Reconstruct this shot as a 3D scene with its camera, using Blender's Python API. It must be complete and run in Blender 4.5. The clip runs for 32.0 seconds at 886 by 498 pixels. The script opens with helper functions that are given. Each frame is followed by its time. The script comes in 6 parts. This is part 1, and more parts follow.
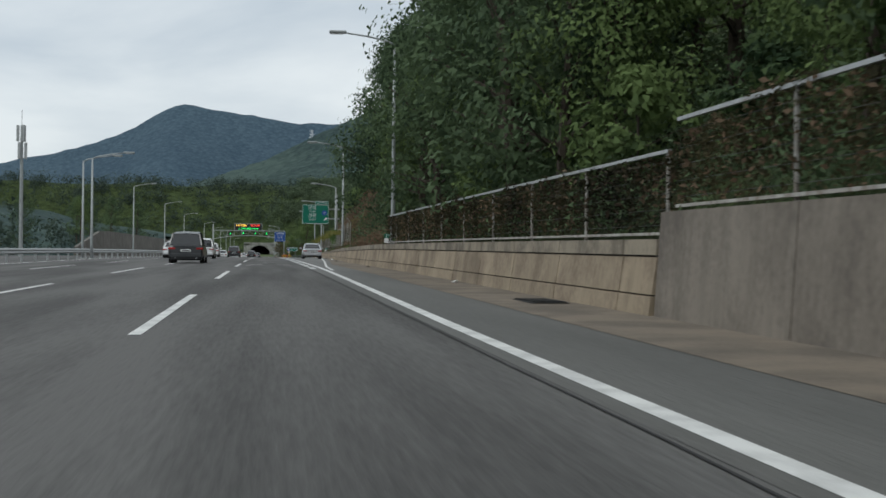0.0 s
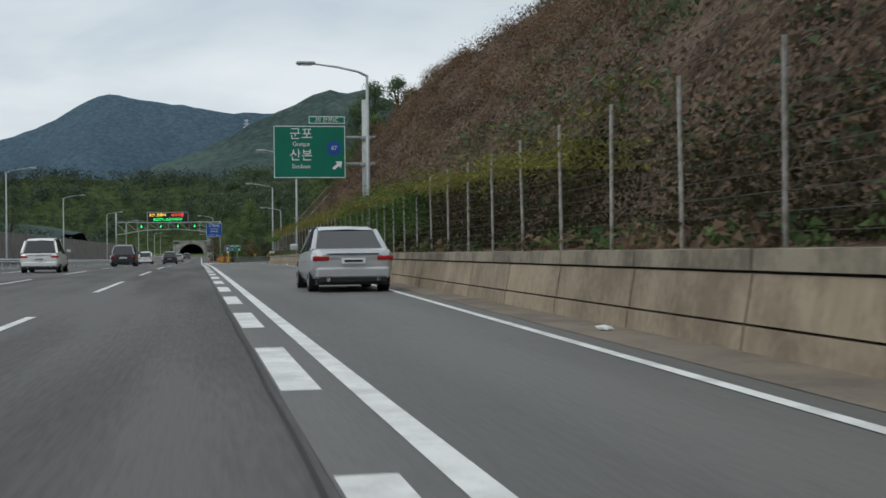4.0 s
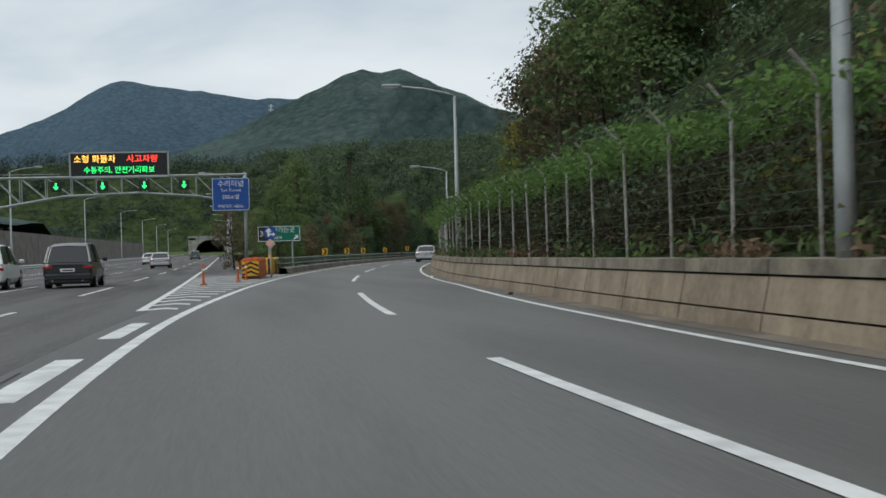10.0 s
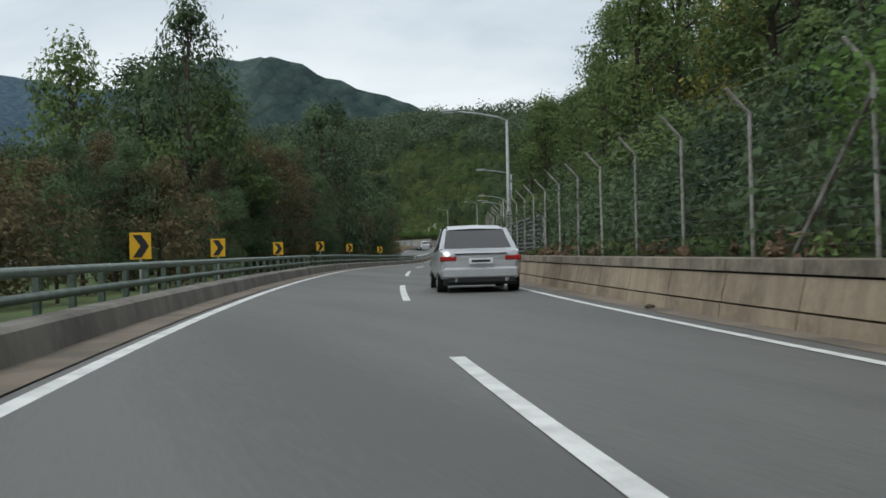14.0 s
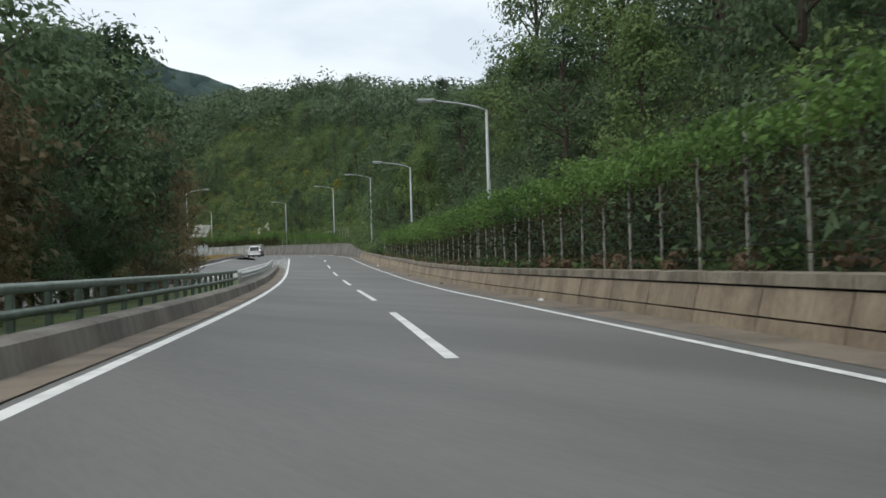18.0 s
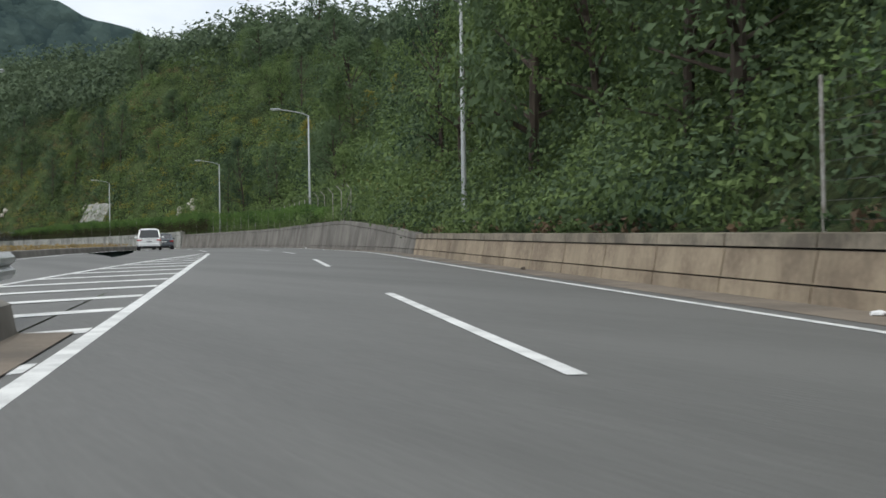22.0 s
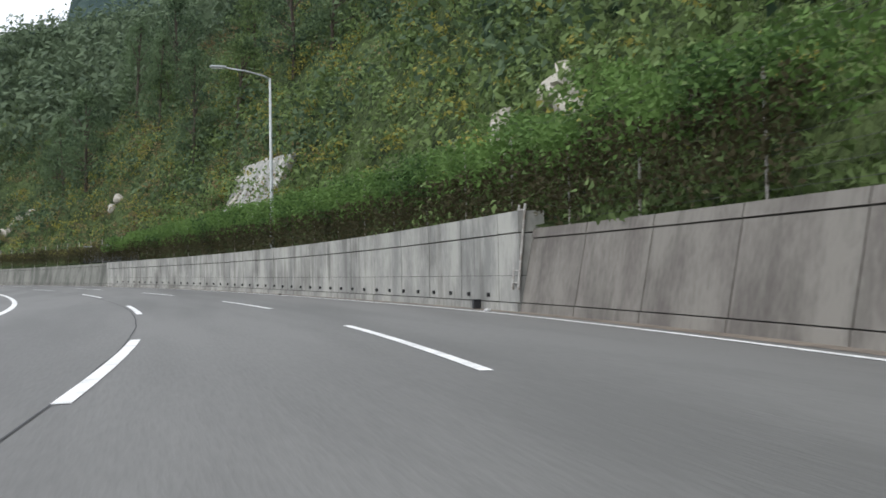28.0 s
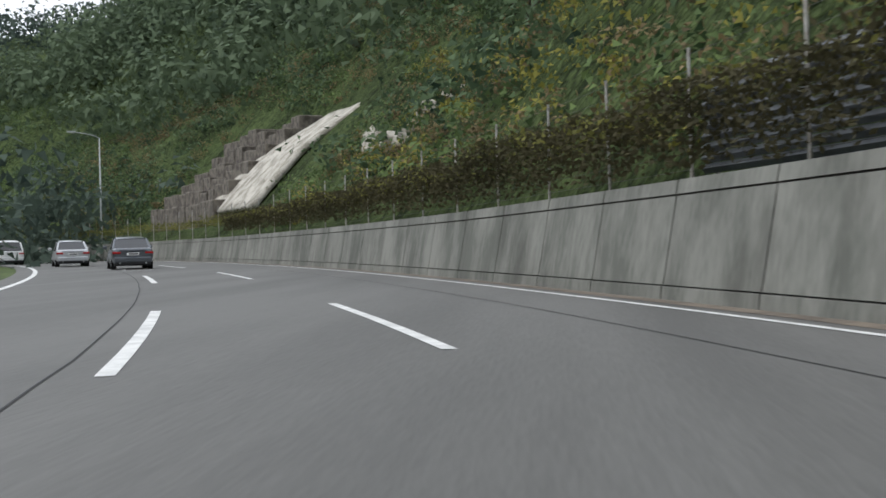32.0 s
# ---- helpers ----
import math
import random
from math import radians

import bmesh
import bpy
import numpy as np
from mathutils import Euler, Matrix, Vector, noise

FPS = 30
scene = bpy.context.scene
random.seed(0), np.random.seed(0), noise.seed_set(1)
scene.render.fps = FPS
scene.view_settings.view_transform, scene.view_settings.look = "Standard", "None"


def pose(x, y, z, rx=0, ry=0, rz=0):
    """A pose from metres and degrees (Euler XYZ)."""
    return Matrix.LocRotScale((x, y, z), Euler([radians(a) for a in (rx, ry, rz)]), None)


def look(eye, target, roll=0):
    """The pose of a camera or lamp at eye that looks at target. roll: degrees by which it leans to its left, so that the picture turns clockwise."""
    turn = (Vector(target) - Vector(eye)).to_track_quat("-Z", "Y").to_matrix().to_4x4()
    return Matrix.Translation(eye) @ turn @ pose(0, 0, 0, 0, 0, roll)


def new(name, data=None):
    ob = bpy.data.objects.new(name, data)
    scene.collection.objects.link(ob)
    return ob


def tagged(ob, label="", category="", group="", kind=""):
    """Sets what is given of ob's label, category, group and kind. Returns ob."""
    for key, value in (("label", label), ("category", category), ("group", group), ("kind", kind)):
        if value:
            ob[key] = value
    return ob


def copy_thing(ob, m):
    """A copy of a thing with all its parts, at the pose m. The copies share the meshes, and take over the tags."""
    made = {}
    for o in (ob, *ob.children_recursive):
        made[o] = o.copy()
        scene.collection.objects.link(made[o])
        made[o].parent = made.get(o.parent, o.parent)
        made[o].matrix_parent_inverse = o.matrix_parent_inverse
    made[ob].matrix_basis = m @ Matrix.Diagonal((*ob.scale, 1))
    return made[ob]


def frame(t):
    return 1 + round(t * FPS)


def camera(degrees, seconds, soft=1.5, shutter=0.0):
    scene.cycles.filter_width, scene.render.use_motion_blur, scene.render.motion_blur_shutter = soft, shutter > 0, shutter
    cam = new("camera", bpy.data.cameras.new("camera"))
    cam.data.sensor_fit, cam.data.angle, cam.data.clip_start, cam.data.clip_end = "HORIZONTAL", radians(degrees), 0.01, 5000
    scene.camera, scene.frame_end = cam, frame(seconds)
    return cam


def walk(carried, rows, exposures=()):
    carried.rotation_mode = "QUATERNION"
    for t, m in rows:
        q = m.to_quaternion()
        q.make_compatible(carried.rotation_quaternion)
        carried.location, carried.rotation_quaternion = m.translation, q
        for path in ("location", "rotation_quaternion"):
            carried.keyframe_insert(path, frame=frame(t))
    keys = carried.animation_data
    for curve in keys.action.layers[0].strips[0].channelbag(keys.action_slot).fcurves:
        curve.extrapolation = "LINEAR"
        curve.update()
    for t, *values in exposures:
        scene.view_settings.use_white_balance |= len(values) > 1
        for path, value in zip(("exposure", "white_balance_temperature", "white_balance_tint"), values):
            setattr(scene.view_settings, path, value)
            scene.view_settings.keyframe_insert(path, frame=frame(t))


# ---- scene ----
# The camera and its way along the motorway and the exit ramp.
cam = camera(39.2, 32.0, soft=1.6, shutter=0.1)
PATH = [
    (0, -0.00, -0.00, 0.929, -8.10, 0.35, -0.52), (0.5, -0.03, 12.02, 1.011, -8.48, 0.40, -0.62), (1, -0.02, 23.82, 1.098, -8.87, 0.41, -0.71),
    (1.5, 0.00, 35.19, 1.188, -9.21, 0.39, -0.64), (2, 0.02, 46.52, 1.279, -9.56, 0.40, -0.59), (2.5, 0.15, 57.79, 1.352, -9.95, 0.42, -0.52),
    (3, 0.38, 69.00, 1.407, -10.35, 0.37, -0.29), (3.5, 0.68, 80.11, 1.452, -10.72, 0.24, 0.09), (4, 1.10, 91.07, 1.488, -11.01, 0.08, 0.66),
    (4.5, 1.53, 101.88, 1.516, -11.17, -0.08, 1.27), (5, 1.95, 112.54, 1.536, -11.17, -0.21, 1.82), (5.5, 2.32, 123.02, 1.549, -10.95, -0.28, 2.18),
    (6, 2.57, 133.32, 1.555, -10.43, -0.27, 2.22), (6.5, 2.72, 143.33, 1.558, -9.82, -0.25, 2.28), (7, 2.73, 153.15, 1.552, -9.41, -0.21, 2.34),
    (7.5, 2.69, 162.97, 1.546, -9.05, -0.26, 2.30), (8, 2.50, 172.78, 1.556, -8.97, -0.19, 2.03), (8.5, 2.42, 182.87, 1.538, -9.04, -0.17, 1.83),
    (9, 2.41, 193.16, 1.499, -9.28, -0.19, 1.59), (9.5, 2.56, 203.47, 1.428, -9.52, -0.15, 1.50), (10, 2.82, 213.85, 1.340, -9.92, -0.16, 1.58),
    (10.5, 3.16, 224.25, 1.253, -10.41, -0.19, 1.63), (11, 3.77, 234.62, 1.169, -11.04, -0.19, 1.42), (11.5, 4.49, 244.98, 1.106, -11.73, -0.13, 1.19),
    (12, 5.60, 255.72, 1.074, -12.58, -0.18, 0.87), (12.5, 6.95, 266.48, 1.059, -13.61, -0.15, 0.62), (13, 8.47, 277.31, 1.027, -14.63, -0.24, 0.69),
    (13.5, 10.11, 287.80, 0.980, -15.51, -0.30, 1.03), (14, 12.11, 298.40, 0.935, -16.41, -0.13, 1.50), (14.5, 14.33, 309.14, 0.894, -17.32, 0.15, 2.03),
    (15, 16.78, 320.03, 0.855, -18.24, 0.44, 2.52), (15.5, 19.48, 331.09, 0.817, -19.19, 0.61, 2.86), (16, 22.45, 342.33, 0.781, -20.20, 0.56, 2.88),
    (16.5, 25.57, 353.80, 0.743, -21.58, 0.45, 2.63), (17, 29.17, 365.39, 0.707, -22.76, 0.41, 2.27), (17.5, 32.92, 377.07, 0.633, -23.67, 0.29, 2.02),
    (18, 36.71, 388.75, 0.491, -24.36, 0.09, 1.85), (18.5, 40.55, 400.54, 0.364, -24.95, -0.11, 1.78), (19, 44.50, 412.14, 0.247, -25.40, -0.41, 1.75),
    (19.5, 48.20, 423.54, 0.139, -25.74, -0.35, 1.78), (20, 51.84, 434.74, 0.047, -25.97, -0.30, 1.90), (20.5, 55.53, 445.88, -0.004, -26.16, -0.26, 1.81),
    (21, 58.99, 456.87, 0.003, -26.49, -0.21, 1.44), (21.5, 62.55, 467.63, 0.056, -26.63, -0.10, 1.28), (22, 65.90, 478.47, 0.172, -26.84, -0.01, 1.06),
    (22.5, 69.26, 489.40, 0.342, -27.08, 0.13, 0.74), (23, 72.70, 500.66, 0.537, -27.31, 0.27, 0.43), (23.5, 76.49, 512.36, 0.742, -27.36, 0.48, 0.31),
    (24, 80.25, 524.31, 0.931, -27.11, 0.50, 0.51), (24.5, 83.81, 535.92, 1.083, -26.15, 0.49, 0.85), (25, 87.19, 547.27, 1.196, -25.16, 0.59, 0.99),
    (25.5, 90.28, 558.42, 1.288, -24.04, 0.75, 1.00), (26, 93.07, 569.36, 1.381, -22.66, 0.93, 0.94), (26.5, 95.51, 580.12, 1.475, -20.87, 1.07, 0.88),
    (27, 97.40, 590.75, 1.571, -18.53, 1.13, 0.89), (27.5, 99.08, 601.23, 1.626, -15.91, 1.10, 0.93), (28, 100.40, 611.70, 1.664, -13.55, 1.18, 0.99),
    (28.5, 101.14, 622.42, 1.703, -11.27, 1.14, 0.90), (29, 101.63, 633.34, 1.718, -8.74, 1.00, 0.76), (29.5, 101.45, 644.94, 1.751, -6.41, 0.74, 0.92),
    (30, 100.80, 656.76, 1.796, -4.29, 0.51, 1.27), (30.5, 99.77, 668.36, 1.852, -2.02, 0.37, 1.31), (31, 98.22, 679.73, 1.924, 0.65, 0.28, 1.22),
    (31.5, 96.14, 690.91, 2.012, 3.38, 0.15, 1.28), (32, 93.48, 701.98, 2.103, 5.98, -0.08, 1.42),
]
walk(cam, [(t, pose(x, y, z, 90 + p, r, w)) for t, x, y, z, w, p, r in PATH],
     exposures=[(0, 0.02, 6330, 5), (9, 0.02, 6330, 5), (13, 0.12, 6330, 5), (16, 0.35, 6400, 5), (19, 0.52, 6430, 7), (24, 0.53, 6430, 8), (27, 0.98, 6330, 11), (30, 0.84, 6330, 11), (32, 0.68, 6330, 10)])

# Overcast sky and a wide weak sun.
world = bpy.data.worlds.new("overcast_sky")
scene.world = world
world.use_nodes = True
wn, wl = world.node_tree.nodes, world.node_tree.links
wn.clear()
w_out = wn.new("ShaderNodeOutputWorld")
w_sky = wn.new("ShaderNodeTexSky")
w_sky.sky_type, w_sky.sun_disc = "NISHITA", False
w_sky.sun_elevation, w_sky.sun_rotation = radians(48), radians(-50)
w_bg = wn.new("ShaderNodeBackground")
w_bg.inputs["Strength"].default_value = 0.08
wl.new(w_sky.outputs[0], w_bg.inputs["Color"])
w_tc = wn.new("ShaderNodeTexCoord")
w_map = wn.new("ShaderNodeMapping")
w_map.inputs["Scale"].default_value = (1.0, 1.0, 3.4)
w_map.inputs["Location"].default_value = (0.3, 0.0, 0.2)
wl.new(w_tc.outputs["Generated"], w_map.inputs["Vector"])
w_noise = wn.new("ShaderNodeTexNoise")
w_noise.inputs["Scale"].default_value = 3.2
w_noise.inputs["Detail"].default_value = 7.0
w_noise.inputs["Roughness"].default_value = 0.52
w_noise.inputs["Distortion"].default_value = 0.25
wl.new(w_map.outputs[0], w_noise.inputs["Vector"])
w_ramp = wn.new("ShaderNodeValToRGB")
w_ramp.color_ramp.elements[0].position, w_ramp.color_ramp.elements[0].color = 0.34, (0.60, 0.65, 0.72, 1)
w_ramp.color_ramp.elements[1].position, w_ramp.color_ramp.elements[1].color = 0.62, (0.86, 0.88, 0.91, 1)
wl.new(w_noise.outputs[0], w_ramp.inputs[0])
w_bg2 = wn.new("ShaderNodeBackground")
w_bg2.inputs["Strength"].default_value = 0.95
wl.new(w_ramp.outputs[0], w_bg2.inputs["Color"])
w_mix = wn.new("ShaderNodeMixShader")
w_mix.inputs[0].default_value = 0.9
wl.new(w_bg.outputs[0], w_mix.inputs[1])
wl.new(w_bg2.outputs[0], w_mix.inputs[2])
wl.new(w_mix.outputs[0], w_out.inputs["Surface"])
sun_data = bpy.data.lights.new("sun", "SUN")
sun_data.energy, sun_data.angle, sun_data.color = 1.0, radians(25), (1.0, 0.97, 0.93)
sun = new("sun", sun_data)
sun.matrix_world = look((-60, -40, 110), (0, 0, 0))


# ---- materials ----
def mat(name, col, rough=0.8, metal=0.0, var=0.25, scale=3.0, fine=40.0, bump=0.15, spec=0.4, col2=None, rnd=0.0, coords="Object", stretch=(1, 1, 1), trans=0.0, streak=0.0):
    """A procedural surface: two scales of noise shift the colour, a fine one gives relief; rnd shifts it piece by piece."""
    m = bpy.data.materials.new(name)
    m.use_nodes = True
    n, l = m.node_tree.nodes, m.node_tree.links
    b = n["Principled BSDF"]
    b.inputs["Roughness"].default_value = rough
    b.inputs["Metallic"].default_value = metal
    b.inputs["Specular IOR Level"].default_value = spec
    tc = n.new("ShaderNodeTexCoord")
    mp = n.new("ShaderNodeMapping")
    mp.inputs["Scale"].default_value = stretch
    if coords == "World":
        geo = n.new("ShaderNodeNewGeometry")
        l.new(geo.outputs["Position"], mp.inputs["Vector"])
    else:
        l.new(tc.outputs[coords], mp.inputs["Vector"])
    big = n.new("ShaderNodeTexNoise")
    big.inputs["Scale"].default_value, big.inputs["Detail"].default_value = scale, 5
    l.new(mp.outputs[0], big.inputs["Vector"])
    small = n.new("ShaderNodeTexNoise")
    small.inputs["Scale"].default_value, small.inputs["Detail"].default_value = fine, 4
    l.new(mp.outputs[0], small.inputs["Vector"])
    c2 = col2 or tuple(c * 0.45 for c in col)
    ramp = n.new("ShaderNodeValToRGB")
    ramp.color_ramp.elements[0].position, ramp.color_ramp.elements[0].color = 0.36, (*c2, 1)
    ramp.color_ramp.elements[1].position, ramp.color_ramp.elements[1].color = 0.62, (*col, 1)
    add = n.new("ShaderNodeMath")
    add.operation = "MULTIPLY_ADD"
    l.new(small.outputs[0], add.inputs[0])
    add.inputs[1].default_value = 0.35
    l.new(big.outputs[0], add.inputs[2])
    sub = n.new("ShaderNodeMath")
    sub.operation = "SUBTRACT"
    l.new(add.outputs[0], sub.inputs[0])
    sub.inputs[1].default_value = 0.17
    l.new(sub.outputs[0], ramp.inputs[0])
    mix = n.new("ShaderNodeMix")
    mix.data_type = "RGBA"
    mix.inputs["Factor"].default_value = min(1.0, var * 2)
    mix.inputs["A"].default_value = (*col, 1)
    l.new(ramp.outputs[0], mix.inputs["B"])
    out = mix.outputs["Result"]
    if rnd:
        info = n.new("ShaderNodeObjectInfo")
        isl = n.new("ShaderNodeNewGeometry")
        sm = n.new("ShaderNodeMath")
        l.new(info.outputs["Random"], sm.inputs[0])
        l.new(isl.outputs["Random Per Island"], sm.inputs[1])
        mr = n.new("ShaderNodeMapRange")
        mr.inputs["From Max"].default_value = 2.0
        mr.inputs["To Min"].default_value, mr.inputs["To Max"].default_value = 1 - rnd, 1 + rnd
        l.new(sm.outputs[0], mr.inputs["Value"])
        hsv = n.new("ShaderNodeHueSaturation")
        l.new(out, hsv.inputs["Color"])
        l.new(mr.outputs[0], hsv.inputs["Value"])
        out = hsv.outputs[0]
    if streak:
        # dark runs of water down the face
        sp = n.new("ShaderNodeMapping")
        sp.inputs["Scale"].default_value = (1.0, 1.0, 0.07)
        gp = n.new("ShaderNodeNewGeometry")
        l.new(gp.outputs["Position"], sp.inputs["Vector"])
        sn = n.new("ShaderNodeTexNoise")
        sn.inputs["Scale"].default_value, sn.inputs["Detail"].default_value, sn.inputs["Roughness"].default_value = 2.6, 6, 0.65
        l.new(sp.outputs[0], sn.inputs["Vector"])
        pn = n.new("ShaderNodeTexNoise")
        pn.inputs["Scale"].default_value, pn.inputs["Detail"].default_value = 0.45, 4
        l.new(gp.outputs["Position"], pn.inputs["Vector"])
        ad = n.new("ShaderNodeMath")
        l.new(sn.outputs[0], ad.inputs[0])
        l.new(pn.outputs[0], ad.inputs[1])
        sr = n.new("ShaderNodeMapRange")
        sr.inputs["From Min"].default_value, sr.inputs["From Max"].default_value = 0.98, 1.22
        sr.inputs["To Min"].default_value, sr.inputs["To Max"].default_value = 0.0, streak
        l.new(ad.outputs[0], sr.inputs["Value"])
        sm2 = n.new("ShaderNodeMix")
        sm2.data_type = "RGBA"
        l.new(sr.outputs[0], sm2.inputs["Factor"])
        l.new(out, sm2.inputs["A"])
        sm2.inputs["B"].default_value = (col[0] * .22, col[1] * .21, col[2] * .2, 1)
        out = sm2.outputs["Result"]
    l.new(out, b.inputs["Base Color"])
    if bump:
        bp = n.new("ShaderNodeBump")
        bp.inputs["Strength"].default_value, bp.inputs["Distance"].default_value = bump, 0.02
        l.new(small.outputs[0], bp.inputs["Height"])
        l.new(bp.outputs[0], b.inputs["Normal"])
    if trans:
        b.inputs["Subsurface Weight"].default_value = 0.0
        tr = n.new("ShaderNodeBsdfTranslucent")
        l.new(out, tr.inputs["Color"])
        ms = n.new("ShaderNodeMixShader")
        ms.inputs[0].default_value = trans
        l.new(b.outputs[0], ms.inputs[1])
        l.new(tr.outputs[0], ms.inputs[2])
        l.new(ms.outputs[0], n["Material Output"].inputs["Surface"])
    return m


def leaf_mat(name, a, b_, rnd=0.5, trans=0.3):
    """Leaves: the colour goes from a to b leaf by leaf and from plant to plant."""
    m = bpy.data.materials.new(name)
    m.use_nodes = True
    n, l = m.node_tree.nodes, m.node_tree.links
    b = n["Principled BSDF"]
    b.inputs["Roughness"].default_value, b.inputs["Specular IOR Level"].default_value = 0.75, 0.15
    geo, info = n.new("ShaderNodeNewGeometry"), n.new("ShaderNodeObjectInfo")
    noi = n.new("ShaderNodeTexNoise")
    noi.inputs["Scale"].default_value, noi.inputs["Detail"].default_value = 0.42, 3
    l.new(geo.outputs["Position"], noi.inputs["Vector"])
    m0 = n.new("ShaderNodeMath")
    m0.operation = "MULTIPLY_ADD"
    l.new(noi.outputs[0], m0.inputs[0])
    m0.inputs[1].default_value, m0.inputs[2].default_value = 1.7, -0.25
    m1 = n.new("ShaderNodeMath")
    m1.operation = "MULTIPLY_ADD"
    l.new(geo.outputs["Random Per Island"], m1.inputs[0])
    m1.inputs[1].default_value = 0.26
    l.new(m0.outputs[0], m1.inputs[2])
    m2 = n.new("ShaderNodeMath")
    m2.operation = "MULTIPLY_ADD"
    l.new(info.outputs["Random"], m2.inputs[0])
    m2.inputs[1].default_value = 0.35
    l.new(m1.outputs[0], m2.inputs[2])
    ramp = n.new("ShaderNodeValToRGB")
    ramp.color_ramp.elements[0].position, ramp.color_ramp.elements[0].color = 0.45, (*a, 1)
    ramp.color_ramp.elements[1].position, ramp.color_ramp.elements[1].color = 1.05, (*b_, 1)
    l.new(m2.outputs[0], ramp.inputs[0])
    l.new(ramp.outputs[0], b.inputs["Base Color"])
    tr = n.new("ShaderNodeBsdfTranslucent")
    l.new(ramp.outputs[0], tr.inputs["Color"])
    ms = n.new("ShaderNodeMixShader")
    ms.inputs[0].default_value = trans
    l.new(b.outputs[0], ms.inputs[1])
    l.new(tr.outputs[0], ms.inputs[2])
    l.new(ms.outputs[0], n["Material Output"].inputs["Surface"])
    return m


def foliage_mat(name, dark, light, cell, patch, relief=1.0):
    """Ground under dense growth: tufts or crowns of the size cell, in patches of the size patch."""
    m = bpy.data.materials.new(name)
    m.use_nodes = True
    n, l = m.node_tree.nodes, m.node_tree.links
    b = n["Principled BSDF"]
    b.inputs["Roughness"].default_value, b.inputs["Specular IOR Level"].default_value = 0.95, 0.05
    geo = n.new("ShaderNodeNewGeometry")
    warp = n.new("ShaderNodeTexNoise")
    warp.inputs["Scale"].default_value, warp.inputs["Detail"].default_value = 1.6 / cell, 3
    l.new(geo.outputs["Position"], warp.inputs["Vector"])
    mad = n.new("ShaderNodeVectorMath")
    mad.operation = "MULTIPLY_ADD"
    l.new(warp.outputs["Color"], mad.inputs[0])
    mad.inputs[1].default_value = (cell, cell, cell)
    l.new(geo.outputs["Position"], mad.inputs[2])
    vor = n.new("ShaderNodeTexVoronoi")
    vor.inputs["Scale"].default_value = 1 / cell
    l.new(mad.outputs[0], vor.inputs["Vector"])
    big = n.new("ShaderNodeTexNoise")
    big.inputs["Scale"].default_value, big.inputs["Detail"].default_value = 1 / patch, 6
    l.new(geo.outputs["Position"], big.inputs["Vector"])
    m1 = n.new("ShaderNodeMath")
    m1.operation = "MULTIPLY_ADD"
    l.new(vor.outputs["Color"], m1.inputs[0])
    m1.inputs[1].default_value = 0.4
    l.new(big.outputs[0], m1.inputs[2])
    # Colour darkens from tuft centre to edge: shade of the gaps, painted in.
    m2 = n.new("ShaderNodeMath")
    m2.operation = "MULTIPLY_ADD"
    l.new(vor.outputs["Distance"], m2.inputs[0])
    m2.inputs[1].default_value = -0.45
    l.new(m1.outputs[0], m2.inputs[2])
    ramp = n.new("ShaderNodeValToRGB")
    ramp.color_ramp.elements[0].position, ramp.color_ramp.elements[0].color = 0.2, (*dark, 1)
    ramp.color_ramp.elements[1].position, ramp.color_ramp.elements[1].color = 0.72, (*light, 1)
    l.new(m2.outputs[0], ramp.inputs[0])
    l.new(ramp.outputs[0], b.inputs["Base Color"])
    bp = n.new("ShaderNodeBump")
    bp.invert = True
    bp.inputs["Strength"].default_value, bp.inputs["Distance"].default_value = relief, cell * 0.7
    l.new(vor.outputs["Distance"], bp.inputs["Height"])
    l.new(bp.outputs[0], b.inputs["Normal"])
    return m


def glow(name, col, strength):
    m = bpy.data.materials.new(name)
    m.use_nodes = True
    b = m.node_tree.nodes["Principled BSDF"]
    b.inputs["Base Color"].default_value = (*col, 1)
    b.inputs["Emission Color"].default_value = (*col, 1)
    b.inputs["Emission Strength"].default_value = strength
    return m


ASPHALT = mat("asphalt", (0.128, 0.125, 0.121), 0.9, var=0.5, scale=0.8, fine=26, bump=0.4, col2=(0.07, 0.068, 0.066), coords="World", stretch=(1, 0.07, 1), spec=0.25)
ASPHALT_RAMP = mat("asphalt_ramp", (0.132, 0.13, 0.122), 0.68, var=0.45, scale=0.6, fine=26, bump=0.35, col2=(0.09, 0.089, 0.083), coords="World", stretch=(1, 0.09, 1), spec=0.4)
GUTTER = mat("gutter_concrete", (0.2, 0.165, 0.127), 0.92, var=0.4, scale=0.8, fine=18, bump=0.3, col2=(0.10, 0.085, 0.07), coords="World")
PAINT = mat("road_paint", (0.74, 0.74, 0.72), 0.7, var=0.35, scale=2.5, fine=30, bump=0.1, col2=(0.45, 0.45, 0.44), coords="World")
JOINT = mat("joint_tar", (0.03, 0.03, 0.03), 0.8, var=0.2, coords="World")
BEIGE = mat("beige_concrete", (0.335, 0.27, 0.19), 0.9, var=0.5, scale=0.9, fine=9, bump=0.3, col2=(0.20, 0.155, 0.11), rnd=0.16, coords="World", stretch=(1, 1, 1.2), streak=0.32)
BEIGE_CAP = mat("beige_cap_concrete", (0.285, 0.245, 0.185), 0.92, var=0.5, scale=1.2, fine=10, bump=0.35, col2=(0.135, 0.115, 0.09), rnd=0.14, coords="World", streak=0.3)
DARKWALL = mat("stained_concrete", (0.205, 0.192, 0.168), 0.92, var=0.5, scale=0.7, fine=8, bump=0.3, col2=(0.125, 0.112, 0.1), rnd=0.12, coords="World", stretch=(1, 1, 0.7), streak=0.35)
